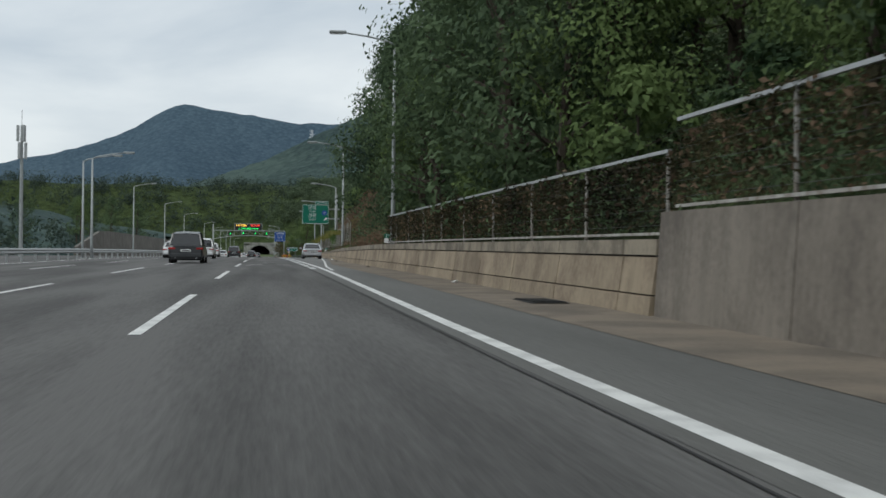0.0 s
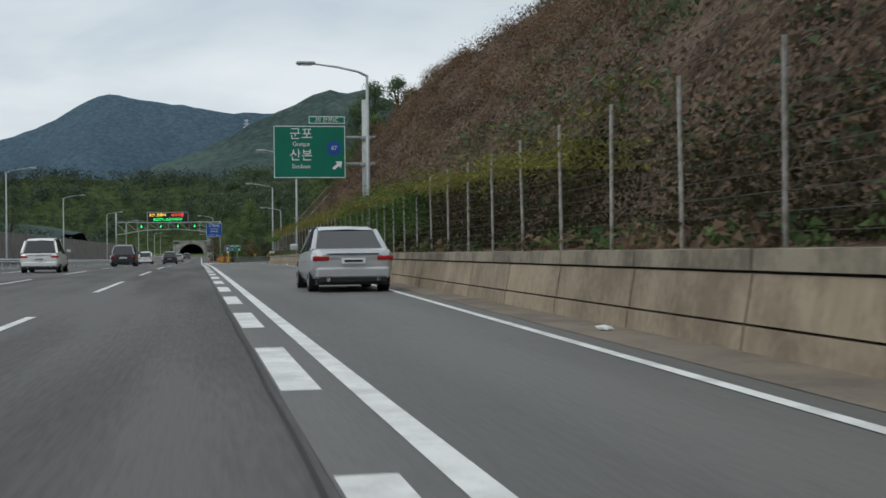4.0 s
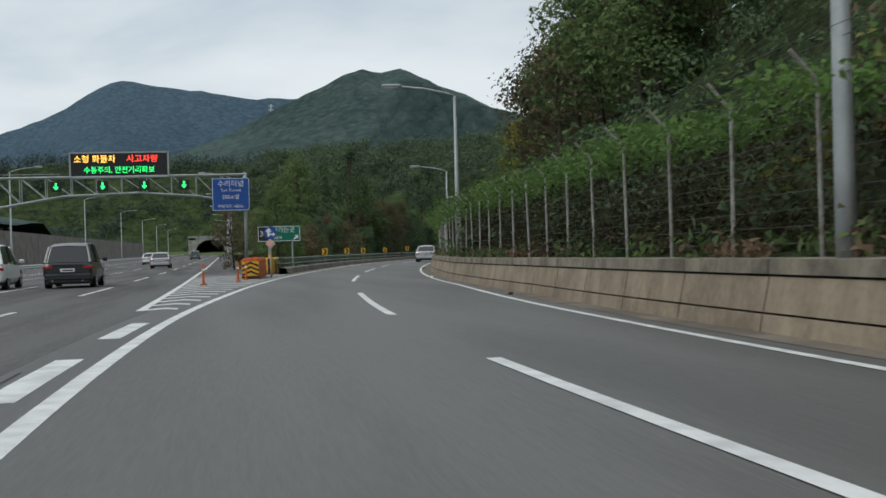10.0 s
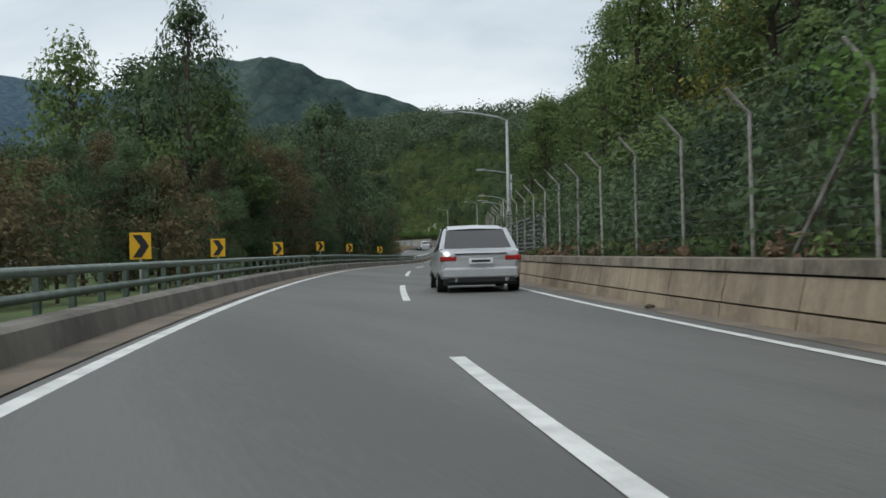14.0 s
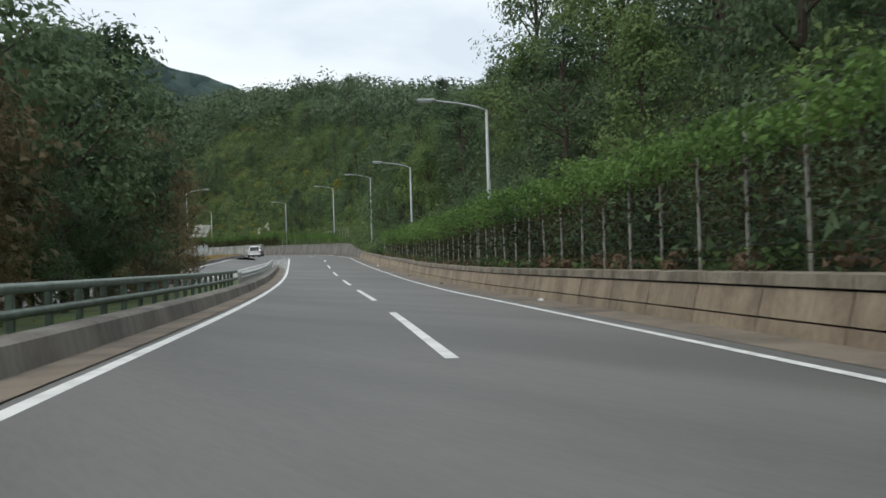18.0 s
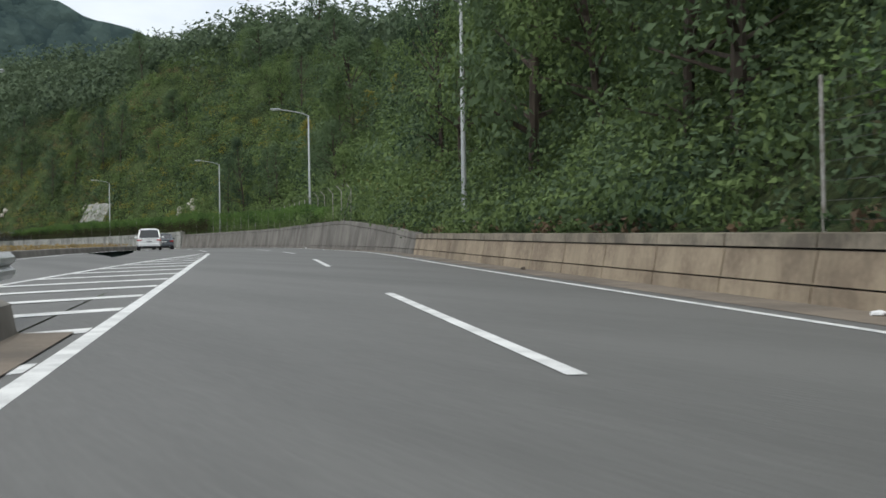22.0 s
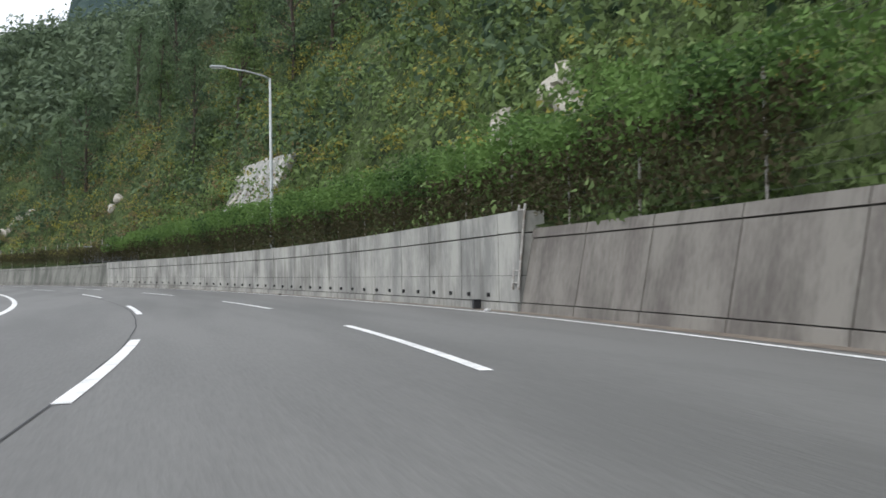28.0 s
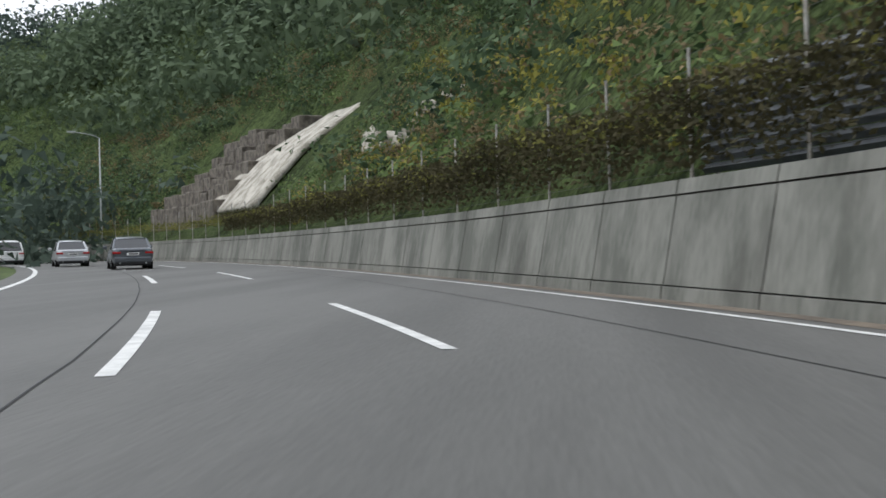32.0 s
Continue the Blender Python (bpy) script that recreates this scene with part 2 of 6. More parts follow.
PALEWALL = mat("pale_concrete", (0.375, 0.37, 0.335), 0.9, var=0.5, scale=0.9, fine=9, bump=0.25, col2=(0.22, 0.22, 0.205), rnd=0.1, coords="World", stretch=(1, 1, 0.5), streak=0.6)
FARWALL = mat("grey_green_concrete", (0.215, 0.215, 0.19), 0.92, var=0.5, scale=0.8, fine=8, bump=0.3, col2=(0.115, 0.118, 0.102), rnd=0.14, coords="World", stretch=(1, 1, 0.4), streak=0.4)
STARTWALL = mat("brown_stained_concrete", (0.235, 0.205, 0.17), 0.92, var=0.5, scale=0.5, fine=10, bump=0.25, col2=(0.13, 0.112, 0.094), coords="World", streak=0.25)
GROOVE = mat("dark_groove", (0.05, 0.045, 0.04), 0.95, var=0.3, coords="World")
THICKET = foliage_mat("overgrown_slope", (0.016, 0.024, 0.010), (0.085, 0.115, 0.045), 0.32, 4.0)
FADED = mat("faded_paint", (0.42, 0.42, 0.41), 0.85, var=0.5, scale=6, fine=30, bump=0.2, col2=(0.13, 0.13, 0.125), coords="World")
SHEET = mat("grey_sheet", (0.14, 0.15, 0.165), 0.6, 0.2, var=0.4, scale=1.5, fine=14, bump=0.15, col2=(0.075, 0.08, 0.09), coords="World", streak=0.4)
ROCK = foliage_mat("cut_rock", (0.05, 0.035, 0.026), (0.18, 0.13, 0.098), 0.22, 2.5)
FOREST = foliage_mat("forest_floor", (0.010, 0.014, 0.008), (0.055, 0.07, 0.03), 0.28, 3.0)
GRASS = mat("green_grass", (0.085, 0.12, 0.03), 0.95, var=0.5, scale=0.5, fine=6, bump=0.8, col2=(0.04, 0.06, 0.018), coords="World")
STEEL = mat("galvanised_steel", (0.46, 0.47, 0.47), 0.5, 0.6, var=0.25, scale=4, fine=30, bump=0.05, col2=(0.30, 0.31, 0.31))
POLE = mat("pole_steel", (0.40, 0.42, 0.42), 0.55, 0.3, var=0.25, scale=3, fine=30, bump=0.05, col2=(0.27, 0.28, 0.28))
WIRE = mat("dull_wire", (0.10, 0.10, 0.095), 0.8, 0.2, var=0.3, bump=0.0)
RUSTPOST = mat("weathered_post", (0.42, 0.41, 0.385), 0.75, 0.2, var=0.4, scale=5, fine=30, bump=0.1, col2=(0.17, 0.14, 0.11), rnd=0.2)
GREENRAIL = mat("green_rail", (0.15, 0.2, 0.165), 0.45, 0.3, var=0.4, scale=3, fine=20, bump=0.1, col2=(0.07, 0.095, 0.078), coords="World")
SIGNGREEN = mat("sign_green", (0.0, 0.16, 0.10), 0.45, var=0.1, scale=1, fine=10, bump=0.02)
SIGNBLUE = mat("sign_blue", (0.015, 0.08, 0.33), 0.45, var=0.1, scale=1, fine=10, bump=0.02)
WHITE = mat("sign_white", (0.8, 0.8, 0.8), 0.5, var=0.08, bump=0.02)
BLACK = mat("matt_black", (0.02, 0.02, 0.022), 0.6, var=0.2, bump=0.05)
YELLOW = mat("sign_yellow", (0.75, 0.42, 0.015), 0.5, var=0.12, bump=0.02)
ORANGE = mat("orange_plastic", (0.62, 0.13, 0.025), 0.5, var=0.25, scale=3, fine=20, bump=0.1)
BARK = mat("bark", (0.09, 0.07, 0.055), 0.95, var=0.4, scale=4, fine=20, bump=0.8, stretch=(1, 1, 0.3))
LEAF = leaf_mat("leaf_green", (0.036, 0.064, 0.03), (0.15, 0.21, 0.076))
LEAF_DARK = leaf_mat("leaf_dark", (0.03, 0.053, 0.033), (0.115, 0.165, 0.084))
LEAF_YEL = leaf_mat("leaf_yellowing", (0.05, 0.07, 0.018), (0.27, 0.25, 0.06))
LEAF_BROWN = leaf_mat("leaf_browning", (0.034, 0.042, 0.026), (0.17, 0.135, 0.075))
LEAF_RED = leaf_mat("leaf_russet", (0.06, 0.038, 0.024), (0.2, 0.115, 0.066))
IVY = leaf_mat("ivy_green", (0.022, 0.054, 0.02), (0.125, 0.21, 0.058))
IVY_YEL = leaf_mat("ivy_yellow", (0.04, 0.05, 0.018), (0.2, 0.195, 0.055))
STRAW = leaf_mat("straw", (0.13, 0.085, 0.04), (0.36, 0.26, 0.12))
STRAWY = leaf_mat("dry_brush", (0.06, 0.05, 0.03), (0.25, 0.19, 0.1))
BRUSH = leaf_mat("brown_brush", (0.05, 0.038, 0.027), (0.215, 0.15, 0.098))
# Leaves of the far woods, toned towards blue-grey to stand in for haze.
LEAF_HAZE = leaf_mat("leaf_haze_tint", (0.028, 0.044, 0.04), (0.085, 0.115, 0.09))
LEAF_FAR = leaf_mat("leaf_far_haze_tint", (0.03, 0.05, 0.038), (0.115, 0.155, 0.09))
# Dead-stem brown, kept very dark so that it also imitates shade at fences.
CREEP = leaf_mat("creeper_dead_and_shade", (0.014, 0.015, 0.009), (0.075, 0.068, 0.035))
GLASS_DARK = mat("tinted_glass", (0.02, 0.022, 0.025), 0.08, var=0.05, bump=0.0, spec=0.8)
TYRE = mat("tyre_rubber", (0.018, 0.018, 0.018), 0.85, var=0.2, bump=0.1)
REDLAMP = mat("tail_lamp_red", (0.35, 0.015, 0.015), 0.25, var=0.1, bump=0.0)
# Both mountain colours lean to blue: the air's haze is painted in.
MOUNT = foliage_mat("mountain_forest_haze_tint", (0.034, 0.054, 0.054), (0.074, 0.106, 0.094), 8.0, 140.0, 0.4)
MOUNT_FAR = foliage_mat("far_mountain_forest_haze_tint", (0.044, 0.072, 0.1), (0.08, 0.12, 0.152), 5.0, 200.0, 0.25)

# ---- the plan: the lane's left line as axis, s along it, o to its right ----
AXIS = [(2.85, -90), (2.55, 0), (2.3, 65), (1.95, 140), (1.7, 205), (1.75, 228), (2.7, 245), (4.5, 263.5), (7.9, 286), (14.2, 319),
        (22.6, 352), (33.8, 387), (45.4, 420.6), (60, 464.6), (73.8, 508), (83, 537), (90.4, 566.5), (96.9, 595), (99.9, 622), (100.2, 645),
        (98.2, 669), (94, 693.5), (87.3, 719), (76.5, 748), (62.5, 777), (46, 802), (26, 825), (4, 845), (-20, 862)]
GRADE = [(-90, -0.3), (0, 0), (46, .35), (91, .56), (133, .63), (173, .63), (214, .41), (256, .14), (299, .01), (345, -.15), (369, -.22), (393, -.44), (418, -.68),
         (442, -.88), (465, -.93), (488, -.76), (512, -.39), (536, 0), (583, .45), (628, .73), (673, .87), (719, 1.2), (800, 1.6), (900, 1.7)]


def spline(pts, n=12):
    p = np.array(pts, float)
    out = []
    for i in range(len(p) - 1):
        a, b, c, d = p[max(i - 1, 0)], p[i], p[i + 1], p[min(i + 2, len(p) - 1)]
        for t in np.arange(n) / n:
            out.append(0.5 * (2 * b + (c - a) * t + (2 * a - 5 * b + 4 * c - d) * t * t + (3 * b - a - 3 * c + d) * t ** 3))
    return np.array(out + [p[-1]])


AXC = spline(AXIS)
AXS = np.r_[0, np.cumsum(np.hypot(*np.diff(AXC, axis=0).T))] - 90.0
AXT = np.gradient(AXC, axis=0)
AXT /= np.hypot(AXT[:, 0], AXT[:, 1])[:, None]
GS, GZ = [g[0] for g in GRADE], [g[1] for g in GRADE]
# the grade, smoothed
_gs = np.arange(-90, 900, 2.0)
_gz = np.convolve(np.pad(np.interp(_gs, GS, GZ), 5, mode="edge"), np.ones(11) / 11, "valid")
S_END = float(AXS[-1])


def zr(s):
    return float(np.interp(s, _gs, _gz))


def P3(s, o=0.0, z=0.0):
    """The point at station s, o metres right of the axis, z above the road."""
    x, y = np.interp(s, AXS, AXC[:, 0]), np.interp(s, AXS, AXC[:, 1])
    tx, ty = np.interp(s, AXS, AXT[:, 0]), np.interp(s, AXS, AXT[:, 1])
    return Vector((x + ty * o, y - tx * o, zr(s) + z))


def heading(s):
    tx, ty = np.interp(s, AXS, AXT[:, 0]), np.interp(s, AXS, AXT[:, 1])
    return math.degrees(math.atan2(-tx, ty))


def lerp(table, s):
    return float(np.interp(s, [r[0] for r in table], [r[1] for r in table]))


EDGE = [(-90, -.3), (12, -.3), (45, .1), (58, .45), (78, 1.4), (130, 3.75), (141, 4.25), (162, 4.93), (200, 5.25), (230, 6.0), (250, 6.4), (290, 6.1), (430, 6.05), (475, 6.7), (530, 6.8), (600, 7.2), (650, 7.5), (690, 7.1), (735, 6.7), (900, 6.7)]
WALL = [(-90, 2.7), (60, 2.7), (78, 2.75), (130, 4.5), (143, 5.0), (165, 5.5), (204, 6.0), (240, 6.95), (290, 6.6), (358, 7.05), (430, 7.1), (480, 7.9), (530, 7.75), (606, 7.8), (650, 8.1), (690, 7.7), (735, 7.35), (900, 7.3)]
WALLH = [(-90, 1.07), (60, 1.07), (80, .95), (140, .79), (290, .76), (360, .68), (430, .7), (480, .85), (534.8, .79), (562, 1.75), (600, 1.75), (652, 1.85), (722, 1.8), (745, 1.64), (790, 1.48), (900, 1.4)]


def edge_o(s): return lerp(EDGE, s)
def wall_o(s): return lerp(WALL, s)
def wall_h(s): return lerp(WALLH, s)


# ---- mesh helpers ----
def mesh_ob(name, verts, faces, material, parent=None, smooth=False, label=""):
    me = bpy.data.meshes.new(name)
    me.from_pydata([tuple(v) for v in verts], [], faces)
    me.update()
    if material:
        me.materials.append(material)
    if smooth:
        me.polygons.foreach_set("use_smooth", [True] * len(me.polygons))
    ob = new(name, me)
    if parent:
        ob.parent = parent
    if label:
        ob["label"] = label
    return ob


def part(name, bm, material, parent=None, label="", smooth=False):
    me = bpy.data.meshes.new(name)
    bm.normal_update()
    bm.to_mesh(me)
    bm.free()
    if material:
        me.materials.append(material)
    if smooth:
        me.polygons.foreach_set("use_smooth", [True] * len(me.polygons))
    ob = new(name, me)
    if parent:
        ob.parent = parent
    if label:
        ob["label"] = label
    return ob


def thing(name, label, category, group="", kind="", at=None):
    ob = new(name)
    if at is not None:
        ob.matrix_world = at
    return tagged(ob, label, category, group, kind)


def box(bm, x0, x1, y0, y1, z0, z1, bevel=0.0):
    r = bmesh.ops.create_cube(bm, size=1, matrix=Matrix.Translation(((x0 + x1) / 2, (y0 + y1) / 2, (z0 + z1) / 2)) @ Matrix.Diagonal((x1 - x0, y1 - y0, z1 - z0, 1)))
    if bevel:
        es = {e for v in r["verts"] for e in v.link_edges}
        bmesh.ops.bevel(bm, geom=list(es), offset=bevel, segments=1, affect="EDGES")
    return bm


def bx(x0, x1, y0, y1, z0, z1, bevel=0.0):
    return box(bmesh.new(), x0, x1, y0, y1, z0, z1, bevel)


def tube(pts, rads, n=8, bm=None):
    """A round rod through the points, with a radius at each."""
    bm = bm or bmesh.new()
    pts = [Vector(p) for p in pts]
    rings = []
    for i, p in enumerate(pts):
        d = (pts[min(i + 1, len(pts) - 1)] - pts[max(i - 1, 0)]).normalized()
        u = d.orthogonal().normalized() if i == 0 else (u - d * u.dot(d)).normalized()
        w = d.cross(u)
        r = rads[i] if isinstance(rads, (list, tuple)) else rads
        rings.append([bm.verts.new(p + u * (r * math.cos(2 * math.pi * k / n)) + w * (r * math.sin(2 * math.pi * k / n))) for k in range(n)])
    for a, b in zip(rings, rings[1:]):
        for k in range(n):
            bm.faces.new((a[k], a[(k + 1) % n], b[(k + 1) % n], b[k]))
    bm.faces.new(rings[0][::-1])
    bm.faces.new(rings[-1])
    return bm


def ribbon(name, s0, s1, step, section, material, parent=None, closed=False, smooth=False, label="", point=P3):
    """Lofts section(s) -> [(o, z), ...] along the axis."""
    n = max(2, int(math.ceil((s1 - s0) / step)) + 1)
    verts, faces, k = [], [], None
    for i, s in enumerate(np.linspace(s0, s1, n)):
        sec = section(s)
        k = len(sec)
        verts += [point(s, o, z) for o, z in sec]
        if i:
            a, b = (i - 1) * k, i * k
            for j in range(k if closed else k - 1):
                j2 = (j + 1) % k
                faces.append((a + j, a + j2, b + j2, b + j))
    if closed:
        faces.append(tuple(range(k))[::-1])
        faces.append(tuple(range((n - 1) * k, n * k)))
    return mesh_ob(name, verts, faces, material, parent, smooth, label)


def PM(y, o=0.0, z=0.0):
    """The straight motorway: y ahead, o right of the exit line."""
    return Vector((2.4 + o, y, zr(min(y, 312)) + z))


def text_ob(name, body, size, material, parent, loc, depth=0.004, align="CENTER", rot=(90, 0, 0), squeeze=1.0):
    """Raised lettering in the built-in font, turned into a mesh."""
    cu = bpy.data.curves.new(name, "FONT")
    cu.body, cu.size, cu.extrude, cu.align_x, cu.align_y = body, size, depth, align, "CENTER"
    cu.resolution_u = 2
    tmp = bpy.data.objects.new(name, cu)
    scene.collection.objects.link(tmp)
    me = bpy.data.meshes.new_from_object(tmp.evaluated_get(bpy.context.evaluated_depsgraph_get()))
    bpy.data.objects.remove(tmp)
    me.name = name
    me.materials.clear()
    me.materials.append(material)
    ob = new(name, me)
    ob.parent = parent
    ob.matrix_basis = pose(*loc, *rot) @ Matrix.Diagonal((squeeze, 1, 1, 1))
    return ob

# ---- the large structure ----
rng = np.random.default_rng(7)
ground = mesh_ob("ground", [(-4000, -1500, -1.9), (4000, -1500, -1.9), (4000, 4500, -1.9), (-4000, 4500, -1.9)], [(0, 1, 2, 3)], GRASS)
tagged(ground, "flat grassy ground reaching to the horizon", "ground", kind="structure")


def main_sec(s):
    return [(-32.0, 0.0), (-16.2, 0.0), (-8.0, 0.0), (wall_o(min(s, 214)) + 0.5 if s < 214 else 1.6, 0.0)]


road_main = ribbon("road", -90, 830, 6, main_sec, ASPHALT, point=PM)
tagged(road_main, "grey worn asphalt motorway carriageway", "road", kind="structure")


def ramp_sec(s):
    left = -0.55 if s < 214 else -0.75 if s < 512 else max(-0.75 - (s - 512) * 0.12, -4.2)
    return [(left, 0.004), (1.8, 0.004), (3.6, 0.004), (wall_o(s) + 0.5, 0.004)]


road_ramp = ribbon("road_ramp", -60, S_END, 3, ramp_sec, ASPHALT_RAMP)
tagged(road_ramp, "smooth grey asphalt exit ramp", "road", kind="structure")
gutter = ribbon("gutter", -60, S_END, 3, lambda s: [(min(edge_o(s) + 0.35, wall_o(s) - .3) if s > 90 else max(edge_o(s) + .35, 1.2), 0.009), (wall_o(s) + 0.1, 0.014)], GUTTER)
tagged(gutter, "stained brown concrete gutter along the wall", "gutter", kind="structure")


# right-hand wall in cast panels: plinth, battered face, cap
def steps(marks, pitch):
    """Stations from mark to mark, in equal steps close to the pitch that holds there."""
    out = [marks[0]]
    for a, b in zip(marks, marks[1:]):
        n = max(1, round((b - a) / lerp(pitch, (a + b) / 2)))
        out += [a + (b - a) * (k + 1) / n for k in range(n)]
    return out


def wall_panels(name, joints, sec, materials, label, groove_w=0.05):
    """A wall of separate cast panels along the axis; sec(s) gives the polygons (o, z) of its courses."""
    w = thing(name, label, "wall", kind="structure")
    s0, s1 = joints[0], joints[-1]
    for s, e in zip(joints, joints[1:]):
        a, b = s + groove_w / 2, e - groove_w / 2
        for (poly_a, m), (poly_b, _) in zip(sec(a), sec(b)):
            k = len(poly_a)
            v = [P3(a, o, z) for o, z in poly_a] + [P3(b, o, z) for o, z in poly_b]
            f = [(i, (i + 1) % k, k + (i + 1) % k, k + i) for i in range(k)] + [tuple(range(k))[::-1], tuple(range(k, 2 * k))]
            mesh_ob("panel", v, f, materials[m], w)
    ribbon("core", s0, s1, 3, lambda q: [(wall_o(q) + 0.16, -0.2), (wall_o(q) + 0.16, 0.2), (wall_o(q) + wall_h(q) * .16 + .09, wall_h(q) - .03), (wall_o(q) + 0.6, wall_h(q) - 0.03), (wall_o(q) + .6, -.2)], GROOVE, w)
    return w


def beige_sec(s):
    w, h = wall_o(s), wall_h(s)
    a, b = h * 0.27, h * 0.78
    return [([(w, -.1), (w + .05, a - .012), (w + .5, a - .012), (w + .5, -.1)], 0),
            ([(w + .06, a + .012), (w + .14, b - .014), (w + .5, b - .014), (w + .5, a + .012)], 0),
            ([(w + .12, b + .014), (w + .135, h), (w + .5, h + .01), (w + .5, b + .014)], 1)]


CAST = [(16, 3.8), (75, 3.8), (100, 3.4), (150, 2.95), (175, 3.0), (184, 3.12), (206, 3.1), (214, 3.0), (240, 3.0), (278, 2.83), (315, 2.85), (357, 2.5), (415, 2.56), (454, 2.85), (509, 2.77), (535, 2.77)]
wall_panels("wall_barrier_main", steps([16.5, 18.1, 38.4, 58.8, 79.4, 97.9, 149.8], CAST), beige_sec, (BEIGE, BEIGE_CAP), "stained beige concrete barrier wall with a grey cap course")
wall_panels("wall_barrier_ramp", steps([149.8, 152.7, 170.2, 184.5, 206.3, 214.5, 223.4, 243.5, 278.2, 289.5, 300.2, 311.7, 357.3, 370.1, 380, 404.9, 415.2, 454, 471.3, 501.2, 509.5, 534.8], CAST), beige_sec, (BEIGE, BEIGE_CAP), "stained beige concrete barrier wall beside the ramp")


def dark_sec(s):
    w, h = wall_o(s), wall_h(s)
    b = h - 0.22
    return [([(w, -.1), (w + .04, .2), (w + .6, .2), (w + .6, -.1)], 0),
            ([(w + .06, .222), (w + .06 + b * .16, b - .014), (w + .75, b - .014), (w + .75, .222)], 0),
            ([(w + .05 + b * .16, b + .014), (w + .06 + h * .16, h), (w + .75, h), (w + .75, b + .014)], 0)]


wall_panels("wall_retaining", steps([534.8, 561.1, 564.2, 621.7, 624.9, 651.4], [(0, 3.15)]), dark_sec, (DARKWALL,), "tall leaning retaining wall of dark stained concrete")
wall_panels("wall_retaining_far", steps([722.5, 729.6, 738.7, S_END], [(0, 3.1)]), dark_sec, (FARWALL,), "leaning grey concrete retaining wall with streaks")


def pale_h(s): return lerp([(651.4, 2.25), (690, 2.0), (722, 1.82)], s)


def pale_sec(s):
    w, h = wall_o(s) + 0.02, pale_h(s)
    m = .36 * h
    return [([(w - .06, -.1), (w - .06, .19), (w + .6, .19), (w + .6, -.1)], 0),
            ([(w, .215), (w, m - .005), (w + .6, m - .005), (w + .6, .215)], 0),
            ([(w, m + .005), (w, h - .5), (w + .6, h - .5), (w + .6, m + .005)], 0),
            ([(w - .012, h - .47), (w - .012, h), (w + .6, h), (w + .6, h - .47)], 0)]


wall_panels("wall_pale", steps([651.4, 652.9, 661.9, 684.1, 705, 722.5], [(0, 3.03)]), pale_sec, (PALEWALL,), "upright pale grey concrete wall with water stains")

# near high retaining wall beside the start
hw = thing("wall_start", "high grey concrete retaining wall with stains", "wall", kind="structure")
for k, s in enumerate(np.arange(-60, 16, 6.0)):
    e = min(s + 5.97, 16.4)
    v = [P3(q, o, z) for q in (s, e) for o, z in ((2.75, -.1), (2.85, 1.44), (3.5, 1.44), (3.5, -.1))]
    mesh_ob("panel", v, [(0, 1, 5, 4), (1, 2, 6, 5), (2, 3, 7, 6), (0, 3, 2, 1), (4, 5, 6, 7)], STARTWALL, hw)

# ---- hillside right of the road ----
STEEP = [(-90, .8), (80, .8), (95, 1.4), (130, 1.35), (195, 1.55), (224, 1.55), (240, .85), (520, .85), (560, 1.2), (630, 1.7), (700, 1.9), (730, 1.6), (770, 1.0), (900, 1.0)]
CREST = [(-90, 22), (80, 22), (110, 25), (215, 24), (240, 26), (330, 22), (430, 22), (520, 20), (560, 17), (600, 20), (640, 25), (700, 37), (760, 50), (860, 54)]


def hill(s, d):
    """Height above the road, d metres behind the wall's face."""
    base = (1.44 if s < 16 else wall_h(s) if not 651.4 < s < 722.5 else pale_h(s)) - 0.04
    if d < 0.45:
        return base
    q = max(0.0, d - 1.6)
    m, c = lerp(STEEP, s), lerp(CREST, s)
    up = c * (1 - math.exp(-m * q / c * (1 + 0.3 * q / c)))
    n = noise.noise(Vector((s * .05, d * .07, 1.0))) * min(q * .35, 4.5) + noise.noise(Vector((s * .21, d * .25, 5.0))) * min(q * .14, 1.1)
    return base + 0.12 * min(d, 1.6) + up + n


DD = [0.4, 1.0, 1.6, 2.4, 3.4, 4.6, 6, 8, 10, 12.5, 15, 18, 22, 27, 33, 40, 50, 62, 78, 100, 130, 170]


def hillside(name, s0, s1, material, label):
    ob = ribbon(name, s0, s1, 3.0, lambda s: [(wall_o(s) + d, hill(s, d)) for d in DD], material, smooth=True)
    return tagged(ob, label, "hillside", kind="structure")


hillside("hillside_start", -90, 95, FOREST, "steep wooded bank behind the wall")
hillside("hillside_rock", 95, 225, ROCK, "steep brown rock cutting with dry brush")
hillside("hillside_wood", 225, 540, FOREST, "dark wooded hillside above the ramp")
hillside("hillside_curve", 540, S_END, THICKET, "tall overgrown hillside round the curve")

# ---- left of the road ----
def merge_l(s): return lerp([(380, -17), (440, -12), (500, -9.5), (560, -8.2), (600, -4.2), (640, -4.1)], s)
def merge_r(s): return lerp([(380, -9), (440, -6.2), (470, -3.6), (488, -1.7), (494, -.8), (512, -0.8), (560, -4), (640, -4)], s)


island = ribbon("verge_island", 282, 456, 4, lambda s: [(-0.7, -0.02), (-2.5, 0.05), (-5, -0.1), (-max(6.0, float(P3(s)[0]) - 4.5) if s < 400 else -34, -0.12)], GRASS)
tip = ribbon("verge_tip", 455.5, 494, 3, lambda s: [(-0.7, -0.02), (merge_r(s) * .5 - .4, .03), (merge_r(s) - .05, -.02)], GRASS)
tagged(tip, "grassy tip of the verge between two ramps", "verge", kind="structure")
side = ribbon("verge_side", 455.5, 521, 4, lambda s: [(merge_l(s) + .05, -.03), (merge_l(s) - 3, .05), (-34, -.12)], GRASS)
tagged(side, "grassy verge beyond the joining ramp", "verge", kind="structure")
